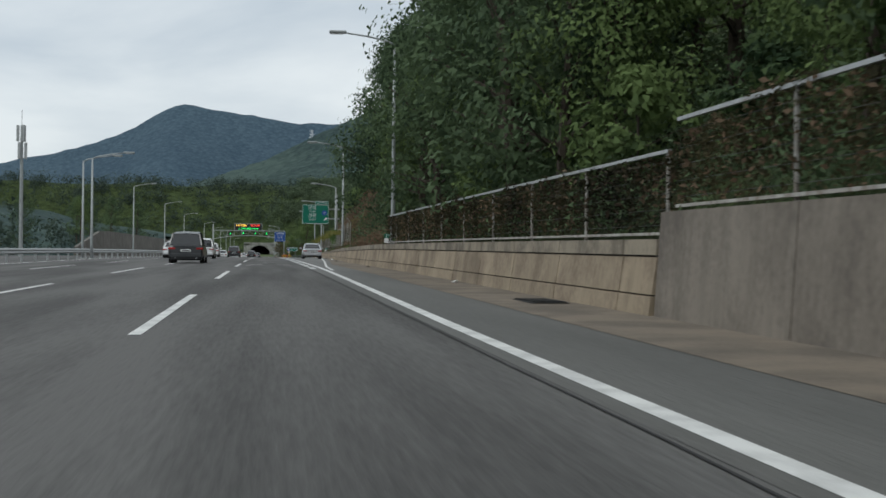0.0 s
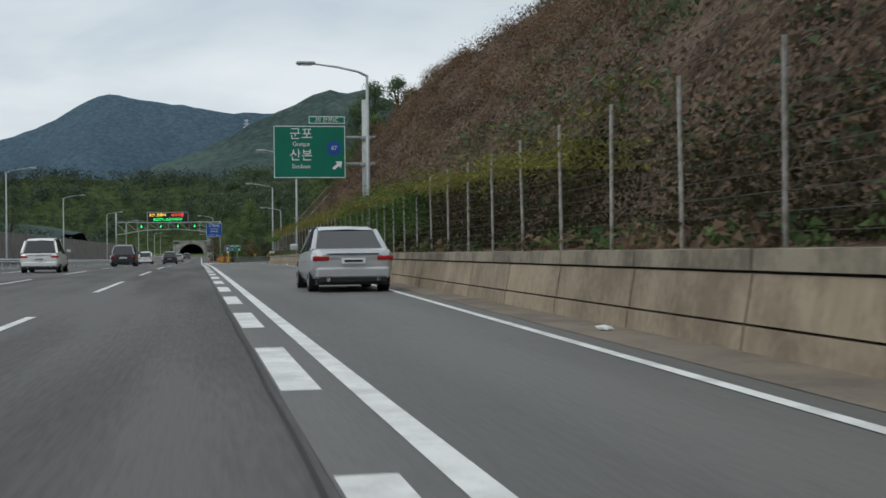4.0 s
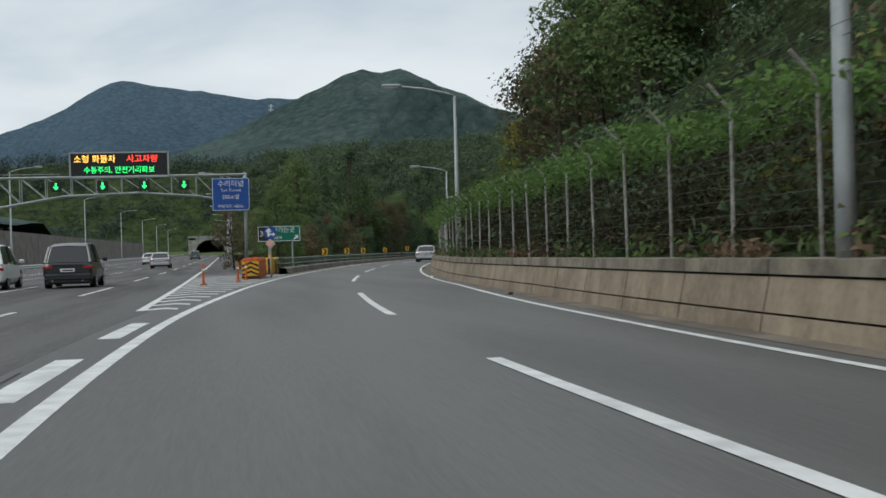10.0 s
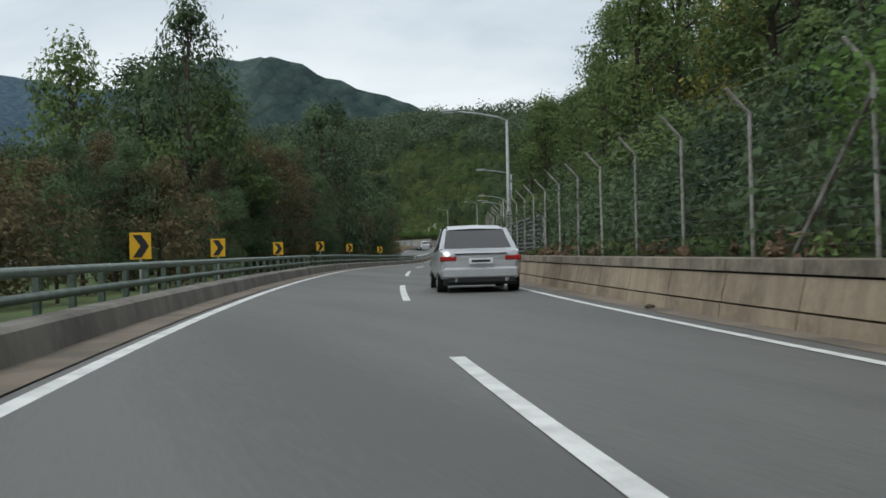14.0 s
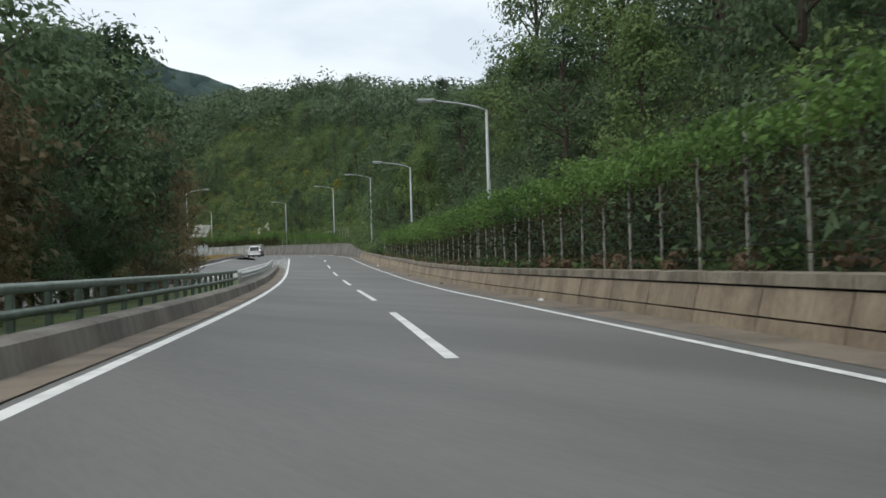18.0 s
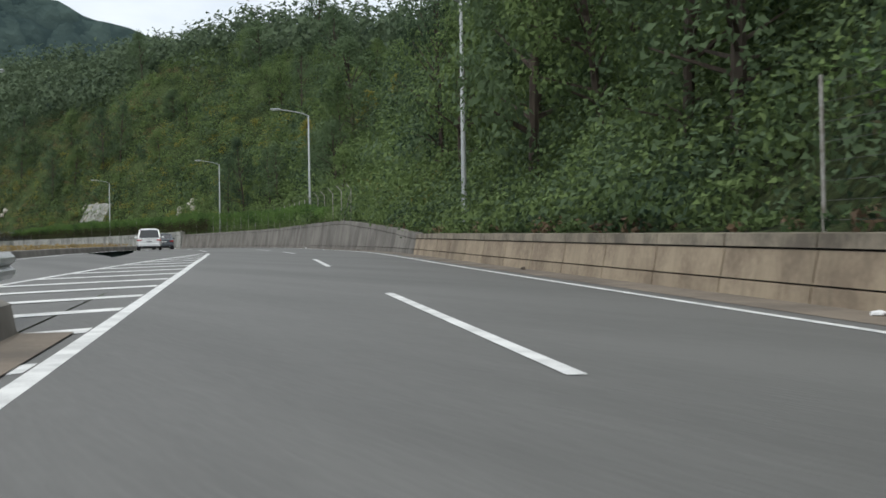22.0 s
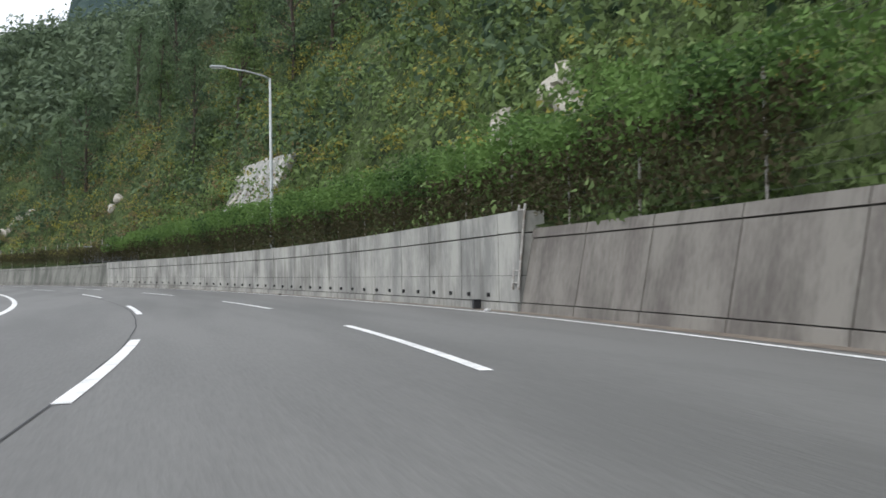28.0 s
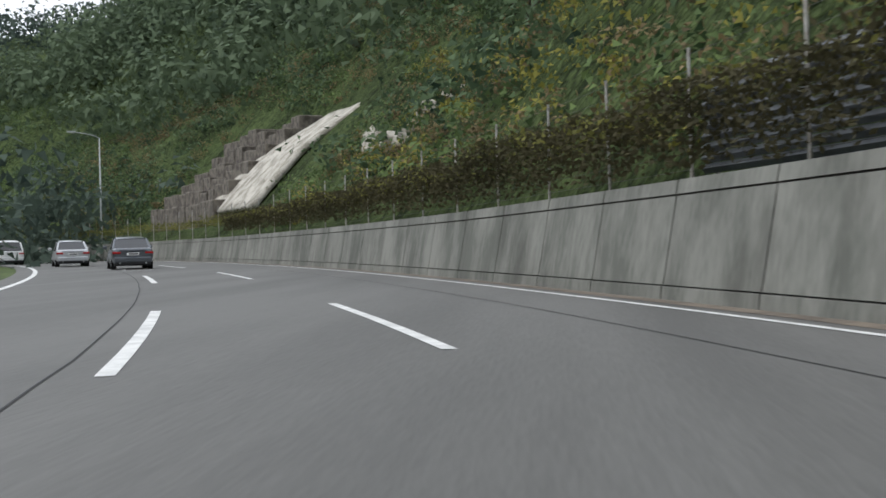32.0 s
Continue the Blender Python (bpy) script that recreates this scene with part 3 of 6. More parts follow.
tagged(island, "grassy verge between ramp and motorway", "verge", kind="structure")


road_merge = ribbon("road_merge", 380, 600, 4, lambda s: [(merge_l(s), 0.0), (merge_r(s) if s < 512 else min(-0.6, -0.75 - (s - 512) * 0.12 + .3), 0.0)], ASPHALT_RAMP)
tagged(road_merge, "grey asphalt ramp that joins from the far side", "road", kind="structure")
verge_far = ribbon("verge_far", 520, S_END, 4, lambda s: [(min(-4.1, merge_l(s)), -0.03), (min(-4.1, merge_l(s)) - 5, 0.1), (-30, -.4), (-80, -1.5)], GRASS)
tagged(verge_far, "grass verge on the inner side of the curve", "verge", kind="structure")


# ---- mountains ----
RIDGE_FAR = [(-1400, 21), (-700, 63), (-420, 103), (-300, 131), (-238, 146), (-171, 172), (-133, 197), (-112, 207), (-96, 205), (-70, 199), (-15, 192), (33, 184), (104, 184), (200, 164), (420, 133), (900, 101), (1600, 42)]
RIDGE_NEAR = [(-984, 5), (-437, 22), (-219, 46), (-93, 79), (0, 114), (60, 146), (98, 163), (122, 177), (136, 181), (153, 176), (175, 182), (194, 173), (213, 163), (242, 154), (295, 125), (333, 114), (366, 99), (404, 93), (546, 87), (983, 57), (1639, 19)]


def mountain(name, ridge, y0, reach_front, reach_back, material, label, x0, x1, nx, ny):
    vs, fs = [], []
    xs = np.linspace(x0, x1, nx)
    ts = np.linspace(-1, 1, ny)
    for i, x in enumerate(xs):
        h = lerp(ridge, x)
        for j, t in enumerate(ts):
            y = y0 + (t * reach_front if t < 0 else t * reach_back)
            k = 1 - abs(t) ** 0.85
            spur = noise.noise(Vector((x * .006, y * .003, 2))) * 34 * abs(t) * (1 - abs(t)) * 2.4 + noise.noise(Vector((x * .02, y * .02, 4))) * 7 * (1 - k)
            vs.append((x + noise.noise(Vector((x * .01, y * .01, 9))) * 12 * abs(t), y, -2 + h * k + spur + noise.noise(Vector((x * .09, y * .09, 3))) * 2.2))
            if i and j:
                a = (i - 1) * ny + j - 1
                fs.append((a, a + ny, a + ny + 1, a + 1))
    return tagged(mesh_ob(name, vs, fs, material, smooth=True), label, "mountain", kind="structure")


# Haze on the ridges comes from their tinted colour.
mountain("mountain_far", RIDGE_FAR, 1670, 440, 500, MOUNT_FAR, "forested mountain ridge far off, haze tinted into its blue-green", -1400, 1600, 240, 60)
mountain("mountain_near", RIDGE_NEAR, 1420, 500, 300, MOUNT, "dark green forested mountain with twin peaks", -900, 1500, 260, 70)
mountain("mountain_spur", [(70, 0), (88, 80), (102, 101), (119, 97), (132, 90), (146, 85), (164, 80), (180, 74), (208, 66), (270, 57), (450, 50)], 900, 50, 300, MOUNT, "wooded spur running down from the mountain", 70, 450, 100, 50)
mountain("hills_left", [(-1500, 60), (-500, 52), (-260, 40), (-140, 26), (-80, 14), (-50, 5), (-34, 0)], 700, 700, 500, MOUNT, "low wooded hills beyond the motorway", -1500, -34, 140, 90)


# ---- lines on the road ----
def line(name, s0, s1, o, width, label="white road line", z=0.007, point=P3):
    of = o if callable(o) else (lambda s: o)
    ob = ribbon(name, s0, s1, 2.5, lambda s: [(of(s) - width / 2, z), (of(s) + width / 2, z)], PAINT, point=point)
    return tagged(ob, label, "road marking", kind="structure")


line("line_lane_left", -90, 551, lambda s: lerp([(-90, -.35), (15, -.3), (55, 0), (520, 0), (543, -.22), (551, -.13)], s), 0.17, "solid white line on asphalt")
line("line_edge_right", 48, S_END, edge_o, 0.12, "solid white edge line", z=0.011)
line("line_main_edge", 238, 830, -1.2, 0.17, "solid white line on the motorway", point=PM)
line("line_median_edge", -90, 830, -14.3, 0.2, "solid white line beside the median", point=PM)
line("line_ramp_left", 590, S_END, -3.4, 0.18, "solid white line on the inner side of the curve")


def dashes(name, ends, length, o, width, label, z=0.007, point=P3):
    t = thing(name, label, "road marking", kind="structure")
    of = o if callable(o) else (lambda s: o)
    for e in ends:
        long = length[e] if isinstance(length, dict) else length
        ribbon("dash", e - long, e, 2.2, lambda s: [(of(s) - width / 2, z), (of(s) + width / 2, z)], PAINT, t, point=point)
    return t


for k, o in enumerate((-3.72, -7.25, -10.8)):
    dashes("lane_dashes_%d" % (k + 1), np.arange(23.1 - 86 + 6 * k, 820, 21.6), 10.5, o, 0.14, "broken white lane line", point=PM)
dashes("exit_dashes", np.arange(61.9 - 6.85, 236, 6.85), 3.7, -0.40, 0.27, "short thick white exit dashes")
RAMP_ENDS = [(224.5, 13), (245, 12)] + [(float(np.interp(k, [0, 1, 2, 4, 5, 7, 9, 11, 12, 13, 14], [269.5, 290, 310, 356.7, 378.2, 417.4, 460.2, 506.1, 529.6, 551.2, 570])), {7: 12, 8: 13.3, 9: 12, 12: 9, 13: 7.5, 14: 9}.get(k, 10.8)) for k in range(15)]
dashes("ramp_dashes", [e for e, _ in RAMP_ENDS], dict(RAMP_ENDS), lambda s: lerp([(211, 3.42), (268, 3.38), (286, 3.26), (310, 3.12), (345, 3.6), (380, 3.4), (480, 3.32), (506, 3.55), (528, 3.76), (550, 3.62), (570, 3.7)], s), 0.14, "broken white lane line on the ramp", z=0.011)
dashes("curve_dashes", [603.4, 625.1, 647, 668.8, 690.5, 712.3, 734.7, 760, 782, 804, 826], {690.5: 8.6, 712.3: 8.6, 603.4: 10.4, 625.1: 10.4, 647: 10.4, 668.8: 10.4, 734.7: 8.6, 760: 10, 782: 10, 804: 10, 826: 10}, lambda s: lerp([(600, 3.62), (680, 3.45), (690, 3.28), (710, 3.2), (734, 2.9), (850, 2.9)], s), 0.14, "broken white lane line in the curve", z=0.011)
dashes("curve_dashes_inner", [572, 596.5, 620.5, 644, 665.5, 689.2] + [711.5, 734.2, 758, 780, 802, 824], 9.2, lambda s: lerp([(560, .08), (615, -.14), (660, .05), (706, .28), (850, .3)], s), 0.15, "broken white lane line in the curve", z=0.011)
def hatch_o(s): return lerp([(468, -6.2), (530, -2.0), (546.6, -.75), (551, -.36)], s)


line("line_hatch", 468, 551, hatch_o, 0.17, "solid white line round a hatched area")
line("line_merge_edge", 440, 600, lambda s: merge_l(s) + .55, 0.18, "solid white edge line of the joining ramp")
hatch = thing("hatch_merge", "white diagonal hatching on asphalt", "road marking", kind="structure")
for k in range(19):
    s = 474 + 3.7 * k
    a, b = hatch_o(s), -0.1
    if b - a > .5:
        v = [P3(s + 0.3, a, .010), P3(s + 0.95, a, .010), P3(s + (b - a) * .9 + .65, b, .010), P3(s + (b - a) * .9, b, .010)]
        mesh_ob("bar", v, [(0, 3, 2, 1)], PAINT, hatch)
gore = thing("hatch_gore", "white chevron hatching in front of the exit nose", "road marking", kind="structure")
for k in range(17):
    s = 238 + 2.4 * k
    l = P3(s, -.2)
    w = l.x - 1.3
    if w > .35:
        m = 1.3 + w * .5
        v = [(1.3, l.y - .2 * w, l.z + .012), (m, l.y + .55 * w, l.z + .012), (m, l.y + .55 * w + .62, l.z + .012), (1.3, l.y - .2 * w + .62, l.z + .012), (l.x - .1, l.y - .1 * w, l.z + .012), (l.x - .1, l.y - .1 * w + .62, l.z + .012)]
        mesh_ob("bar", v, [(0, 1, 2, 3), (1, 4, 5, 2)], PAINT, gore)
gore_pave = ribbon("gore_pavement", 226, 285, 3, lambda s: [(-(float(P3(s)[0]) - 1.4) * 1.02, 0.002), (-0.5, 0.002)], ASPHALT_RAMP)
tagged(gore_pave, "grey asphalt of the exit nose", "road", kind="structure")
# tar joints between lanes
for nm, o, s0, s1, pt in (("joint_exit", -0.62, -60, 225, P3), ("joint_curve", -0.12, 555, 850, P3), ("joint_curve_right", 5.2, 690, 850, P3)):
    j = ribbon(nm, s0, s1, 2.0, lambda s: [(o - .012 + .03 * noise.noise(Vector((s * .4, 0, o))), .009), (o + .012 + .03 * noise.noise(Vector((s * .4, 0, o))), .009)], JOINT, point=pt)
    tagged(j, "thin dark tar joint in the asphalt", "road joint", kind="structure")


# worn surface and faded lettering on the motorway lane
let = thing("lane_lettering", "faded white lettering worn off the asphalt", "road marking", kind="structure")
for s0, s1, o0, o1 in ((59.8, 60.6, -3.3, -3.05), (61.7, 62.5, -3.2, -2.4), (63.9, 64.5, -3.05, -2.5), (65.2, 65.7, -2.75, -2.3), (61.6, 62.1, -1.5, -1.05), (63.2, 64.0, -1.75, -1.55), (63.2, 64.0, -1.35, -1.1), (65.4, 66.0, -1.7, -1.15), (70.2, 74.2, -2.32, -2.24), (73.9, 74.3, -2.24, -1.5), (49.5, 50.0, -3.35, -3.1)):
    ribbon("stroke", s0, s1, .8, lambda s: [(o0, .0075), (o1, .0075)], FADED, let)


# wooded hill that closes the valley beyond the curve
def end_hill(x, y):
    q = min(1.0, max(0.0, (y - 862) / 130))
    e = min(1.0, max(0.0, (x + 330) / 130)) * min(1.0, max(0.0, (150 - x) / 60))
    return -1.0 + e * (56 * q * q * (3 - 2 * q) + 5 * q * noise.noise(Vector((x * .02, y * .02, 3))))


v, f = [], []
for j in range(25):
    for i in range(49):
        x, y = -340 + 10 * i, 862 + 14 * j
        v.append((x, y, end_hill(x, y)))
        if i and j:
            a = (j - 1) * 49 + i - 1
            f.append((a, a + 1, a + 50, a + 49))
eh = mesh_ob("hill_valley_end", v, f, THICKET)
tagged(eh, "wooded hill closing the valley beyond the curve", "hillside", kind="structure")


# ---- street lamps ----
LAMPS = [(54, 9.8, .42), (99, 8.9, .42), (141, 8.0, .9), (181, 7.8, .42), (225, 8.1, .42), (263, 7.1, .7), (310.5, 7.1, .9), (352.5, 6.4, .9), (402, 7.2, 2.4), (444, 7.1, 1.7), (488, 7.7, 1.7), (530.5, 8.9, 1.3), (581.5, 10.0, .9), (634.5, 9.8, .7), (683.5, 10.2, .6), (829, 11, 1.5)]


def street_lamp(h, base):
    """A tapered steel pole with one arm towards the road and a flat lamp head."""
    t = thing("street_lamp", "tall grey steel street lamp with one arm", "street lamp", "street lamps along the road")
    part("pole", tube([(0, 0, base), (0, 0, base + 1), (0, 0, h)], [.105, .1, .055], 10), POLE, t, smooth=True)
    part("base_flange", bx(-.2, .2, -.2, .2, base - .02, base + .04, .01), STEEL, t)
    part("arm", tube([(0, 0, h - .05), (-.35, 0, h + .12), (-1.2, 0, h + .3), (-2.2, 0, h + .42)], [.05, .045, .04, .035], 8), POLE, t, smooth=True)
    bm = bmesh.new()
    box(bm, -2.85, -2.1, -.13, .13, h + .38, h + .5, .035)
    head = part("lamp_head", bm, POLE, t)
    part("lens", bx(-2.78, -2.25, -.09, .09, h + .35, h + .381, .008), WHITE, head, "frosted lens")
    return t


for s, h, d in LAMPS:
    lamp = street_lamp(h, hill(s, d) - .05)
    p = P3(s, wall_o(s) + d)
    lamp.matrix_world = pose(p.x, p.y, p.z, 0, 0, heading(s))


# the motorway's far side: lamps on the median side
def median_lamp(x, y, h, turn):
    lamp = street_lamp(h, 0.0)
    tagged(lamp, "grey steel street lamp beyond the motorway", "street lamp", "street lamps beyond the motorway")
    lamp.matrix_world = pose(x, y, PM(y).z, 0, 0, turn)


for y in (165, 215, 265, 330, 390, 450, 510, 570, 640):
    median_lamp(-17.0 if y < 280 else -16, y, 9.0, 180)
median_lamp(-12.0, 89, 7.0, 180)
median_lamp(-13.6, 96, 7.3, 180)
for y in (330, 372, 414, 460, 505, 560):
    median_lamp(3.4, y, 8.2, 0)


# ---- wire fences on the wall ----
def post_mesh(h, arm):
    bm = tube([(0, 0, 0), (0, 0, h)], .027, 6)
    if arm:
        tube([(0, 0, h - .01), (-.30, 0, h + .32)], .024, 6, bm)
    me = bpy.data.meshes.new("post")
    bm.to_mesh(me)
    bm.free()
    me.materials.append(RUSTPOST)
    return me


POST_A, POST_B = post_mesh(1.85, True), post_mesh(1.95, False)


PITCH = [(87, 2.75), (107, 2.65), (150, 2.42), (175, 2.45), (184, 2.6), (236, 2.7), (240, 2.4), (308, 2.33), (313, 3.4), (356, 3.1), (370, 2.6), (374, 2.1), (415, 2.16), (456, 2.35), (500, 2.4), (560, 3.7), (900, 3.8)]


def fence(marks, label, arms, wires, top=1.85, d=0.62, braces=()):
    """A wire fence on steel posts; braces: stations of the braced posts and of the feet of their braces."""
    f = thing("wire_fence", label, "fence", "wire fences on the wall")
    s0, s1 = marks[0], marks[-1]
    for s in steps(marks, PITCH):
        p = P3(s, wall_o(s) + d, hill(s, d) - .05)
        ob = new("post", POST_A if arms(s) else POST_B)
        ob.parent = f
        ob.matrix_world = pose(p.x, p.y, p.z, rng.normal(0, .5), rng.normal(0, .6), heading(s))
    for z in np.linspace(.12, top - .05, wires):
        ribbon("wire", s0, s1, 2.4, lambda s: [(wall_o(s) + d - .004, hill(s, d) + z), (wall_o(s) + d, hill(s, d) + z + .004), (wall_o(s) + d + .004, hill(s, d) + z), (wall_o(s) + d, hill(s, d) + z - .004)], WIRE, f, closed=True)
    if arms(s0 + 1):
        for q in (.12, .22, .31):
            ribbon("barbed_wire", s0, s1, 2.4, lambda s: [(wall_o(s) + d - q - .004, hill(s, d) + top + q * 1.05), (wall_o(s) + d - q, hill(s, d) + top + q * 1.05 + .004), (wall_o(s) + d - q + .004, hill(s, d) + top + q * 1.05), (wall_o(s) + d - q, hill(s, d) + top + q * 1.05 - .004)], WIRE, f, closed=True)
    for s, foot in braces:
        a, b = P3(s, wall_o(s) + d, hill(s, d) + 1.62), P3(foot, wall_o(foot) + d, hill(foot, d) - .05)
        part("brace", tube([a, b], .042, 6), RUSTPOST, f)
    return f


fence([87.9, 90.9, 106.8, 153.4, 175.5, 183.8, 212.3], "wire fence on weathered steel posts above the wall", lambda s: s < 89, 10, braces=[(87.9, 90.2)])
fence([212.8, 215.4, 236.6, 237.0 + 2.3, 253.7, 271.9, 272.6, 278.3, 294.6, 301.4, 308.7], "wire fence with bent post tops overgrown by creepers", lambda s: True, 10, braces=[(271.9, 270.2), (272.6, 274.5), (308.7, 306.4)])
fence([311, 314.8, 325, 356.4, 365.5, 370.7], "wire fence with outward bent post tops on the wall", lambda s: True, 10, braces=[(311, 313.4), (370.7, 368.1)])
fence([371.3, 373.6, 383.9, 407.2, 420.2, 438.9], "wire fence with bent post tops above the ramp wall", lambda s: s < 402, 10, braces=[(371.3, 372.9)])
fence([439.5, 456.1, 475, 502], "wire fence on thin posts below climbing ivy", lambda s: False, 8, braces=[(481.5, 480.6)])
fence([560.2, 564, 571.3, 619.2, 623.3, 641.3, 646.1, 683.5, 691.3, 724], "wire fence on the tall retaining wall", lambda s: s < 580, 8, braces=[(560.2, 563.1)])
fence([726, 729.4, 739.6, 747, 852], "green wire fence on the retaining wall", lambda s: False, 8)

# screen fence with a top rail at the start
sf = thing("screen_fence", "low screen fence with a pale top rail and dead creepers", "fence")
for s0, s1, z0, z1 in ((-58, 16.2, 1.44, 2.72), (16.6, 55, 1.07, 2.32)):
    ribbon("top_rail", s0, s1, 3, lambda s: [(3.0, z1 - .05), (3.0, z1), (3.06, z1), (3.06, z1 - .05)], STEEL, sf, closed=True)
    ribbon("base_rail", s0, s1, 3, lambda s: [(2.98, z0 + .06), (2.98, z0 + .1), (3.03, z0 + .1), (3.03, z0 + .06)], RUSTPOST, sf, closed=True)
    for s in np.arange(s0 + .1, s1, 4.4):
        part("post", tube([P3(s, 3.05, z0 - .1), P3(s, 3.05, z1)], .03, 6), RUSTPOST, sf)
    for z in np.arange(z0 + .2, z1 - .1, .22):
        ribbon("wire", s0, s1, 4.4, lambda s: [(3.026, z), (3.03, z + .004), (3.034, z), (3.03, z - .004)], WIRE, sf, closed=True)


# ---- guard rails left of the ramp ----
curb = ribbon("kerb", 279, 500, 3, lambda s: [(-.72, 0.0), (-.78, .3), (-.86, .34), (-1.15, .34), (-1.2, 0.0)], DARKWALL)
tagged(curb, "dark stained concrete kerb below the guard rail", "kerb", kind="structure")
shoulder = ribbon("shoulder_left", 279, 500, 3, lambda s: [(-.74, .02), (-.2, .02)], GUTTER)
tagged(shoulder, "dusty brown strip beside the kerb", "shoulder", kind="structure")


def tube_rail(s0, s1, label):
    g = thing("guard_rail", label, "guard rail", "guard rails")
    for z, r in ((.5, .06), (.8, .065)):
        ribbon("rail", s0, s1, 3, lambda s: [(-1.45 + r * math.cos(a), z + r * math.sin(a)) for a in np.arange(8) * math.pi / 4], GREENRAIL, g, closed=True, smooth=True)
    pm = None
    for s in np.arange(s0, s1, 2.0):
        p = P3(s, -1.56)
        if pm is None:
            bm = bx(-.05, .05, -.05, .05, 0, .8, .01)
            box(bm, .04, .1, -.03, .03, .46, .54)
            box(bm, .04, .1, -.03, .03, .76, .84)
            first = part("post", bm, GREENRAIL, g)
            pm = first.data
        else:
            first = new("post", pm)
            first.parent = g
        first.matrix_world = pose(p.x, p.y, p.z, 0, 0, heading(s))
    return g


tube_rail(281, 360, "green tubular steel guard rail")
tube_rail(360.5, 446, "weathered green tubular steel guard rail")
bg = thing("beam_guard_rail", "galvanised corrugated beam guard rail with posts", "guard rail", "guard rails")
ribbon("beam", 446.5, 503, 2, lambda s: [(-1.3, .44), (-1.24, .5), (-1.24, .55), (-1.31, .6), (-1.24, .65), (-1.24, .7), (-1.3, .76), (-1.33, .76), (-1.27, .7), (-1.27, .65), (-1.34, .6), (-1.27, .55), (-1.27, .5), (-1.33, .44)], STEEL, bg, closed=True)
for s in np.arange(447.5, 503, 2.0):
    p = P3(s, -1.42)
    ob = part("post", bx(-.07, .07, -.06, .06, 0, .74, .01), STEEL, bg)
    ob.matrix_world = pose(p.x, p.y, p.z, 0, 0, heading(s))

# motorway median guard rail and noise wall
mg = thing("median_guard_rail", "galvanised steel guard rail along the motorway median", "guard rail", "guard rails")
ribbon("beam", -60, 700, 12, lambda s: [(-15.4, .4), (-15.34, .48), (-15.4, .56), (-15.34, .64), (-15.4, .72), (-15.44, .72), (-15.44, .4)], STEEL, mg, closed=True, point=PM)
for y in np.arange(-58, 500, 4.0):
    p = PM(y, -15.5)
    ob = part("post", bx(-.06, .06, -.06, .06, 0, .75), STEEL, mg)
    ob.location = p
nw = thing("wall_noise", "tall dark grey panelled cutting wall beyond the motorway", "wall", kind="structure")
for k in range(38):
    y = 205 + 14 * k
    h0, h1 = lerp([(205, 2.0), (235, 5.2), (330, 5.4), (800, 5.4)], y), lerp([(205, 2.0), (235, 5.2), (330, 5.4), (800, 5.4)], y + 13.9)
    v = [(-29.6, y, -.3), (-29.6, y + 13.9, -.3), (-29.9, y + 13.9, h1), (-29.9, y, h0), (-30.4, y, -.3), (-30.4, y + 13.9, -.3), (-30.4, y + 13.9, h1), (-30.4, y, h0)]
    mesh_ob("panel", v, [(0, 1, 2, 3), (3, 2, 6, 7), (4, 7, 6, 5), (0, 3, 7, 4), (1, 5, 6, 2)], DARKWALL, nw)

# tunnel portal at the end of the motorway
tp = thing("tunnel_portal", "pale concrete tunnel portal at the foot of the mountain", "tunnel", kind="structure")
PX = -4.0
for x0, x1 in ((PX - 10, PX - 6.5), (PX + 6.5, PX + 10)):
    part("pier", bx(x0, x1, 800, 803, -1, 8.0, .05), PALEWALL, tp)
part("head_wall", bx(PX - 10, PX + 10, 800, 803, 7.0, 8.8, .05), PALEWALL, tp)
aa = np.linspace(math.pi, 0, 15)
v = [(PX + 6.6 * math.cos(a), yy, 1.6 + 5.4 * math.sin(a)) for yy in (800.0, 860.0) for a in aa]
mesh_ob("tunnel_lining", v, [(i, i + 1, i + 16, i + 15) for i in range(14)] + [tuple(range(15, 30))], BLACK, tp)
v2, f2 = [], []
for i, a in enumerate(aa):
    v2 += [(PX + 6.6 * math.cos(a), 799.9, 1.6 + 5.4 * math.sin(a)), (PX + 6.9 * math.cos(a), 799.9, 7.2)]
    if i:
        f2.append((2 * i - 2, 2 * i, 2 * i + 1, 2 * i - 1))
mesh_ob("spandrel", v2, f2, PALEWALL, tp)


# ---- signs ----
def board(name, w, h, material, parent, loc, depth=.04, rim=None):
    """A flat sign plate with rounded corners and a paler rim, facing back along -y."""
    p = part(name, bx(-w / 2, w / 2, 0, depth, -h / 2, h / 2, .012), material, parent)
    p.location = loc
    if rim:
        for nm, a in (("rim", (-w / 2 + .03, w / 2 - .03, -.004, .002, h / 2 - .06, h / 2 - .03)), ("rim", (-w / 2 + .03, w / 2 - .03, -.004, .002, -h / 2 + .03, -h / 2 + .06)),
                      ("rim", (-w / 2 + .03, -w / 2 + .06, -.004, .002, -h / 2 + .06, h / 2 - .06)), ("rim", (w / 2 - .06, w / 2 - .03, -.004, .002, -h / 2 + .06, h / 2 - .06))):
            part(nm, bx(*a), rim, p)
    return p


def arrow(parent, material, loc, size, turn):
    """A block arrow; turn in degrees, 0 points up."""
    s = size
    pts = [(-.12, -.5), (.12, -.5), (.12, .05), (.38, .05), (0, .5), (-.38, .05), (-.12, .05)]
    a = radians(turn)
    v = [((x * math.cos(a) + z * math.sin(a)) * s, y, (-x * math.sin(a) + z * math.cos(a)) * s) for y in (0.0, .006) for x, z in pts]
    f = [tuple(range(7)), tuple(range(13, 6, -1))] + [(i, (i + 1) % 7, 7 + (i + 1) % 7, 7 + i) for i in range(7)]
    ob = mesh_ob("arrow", v, f, material, parent)
    ob.location = loc
    return ob


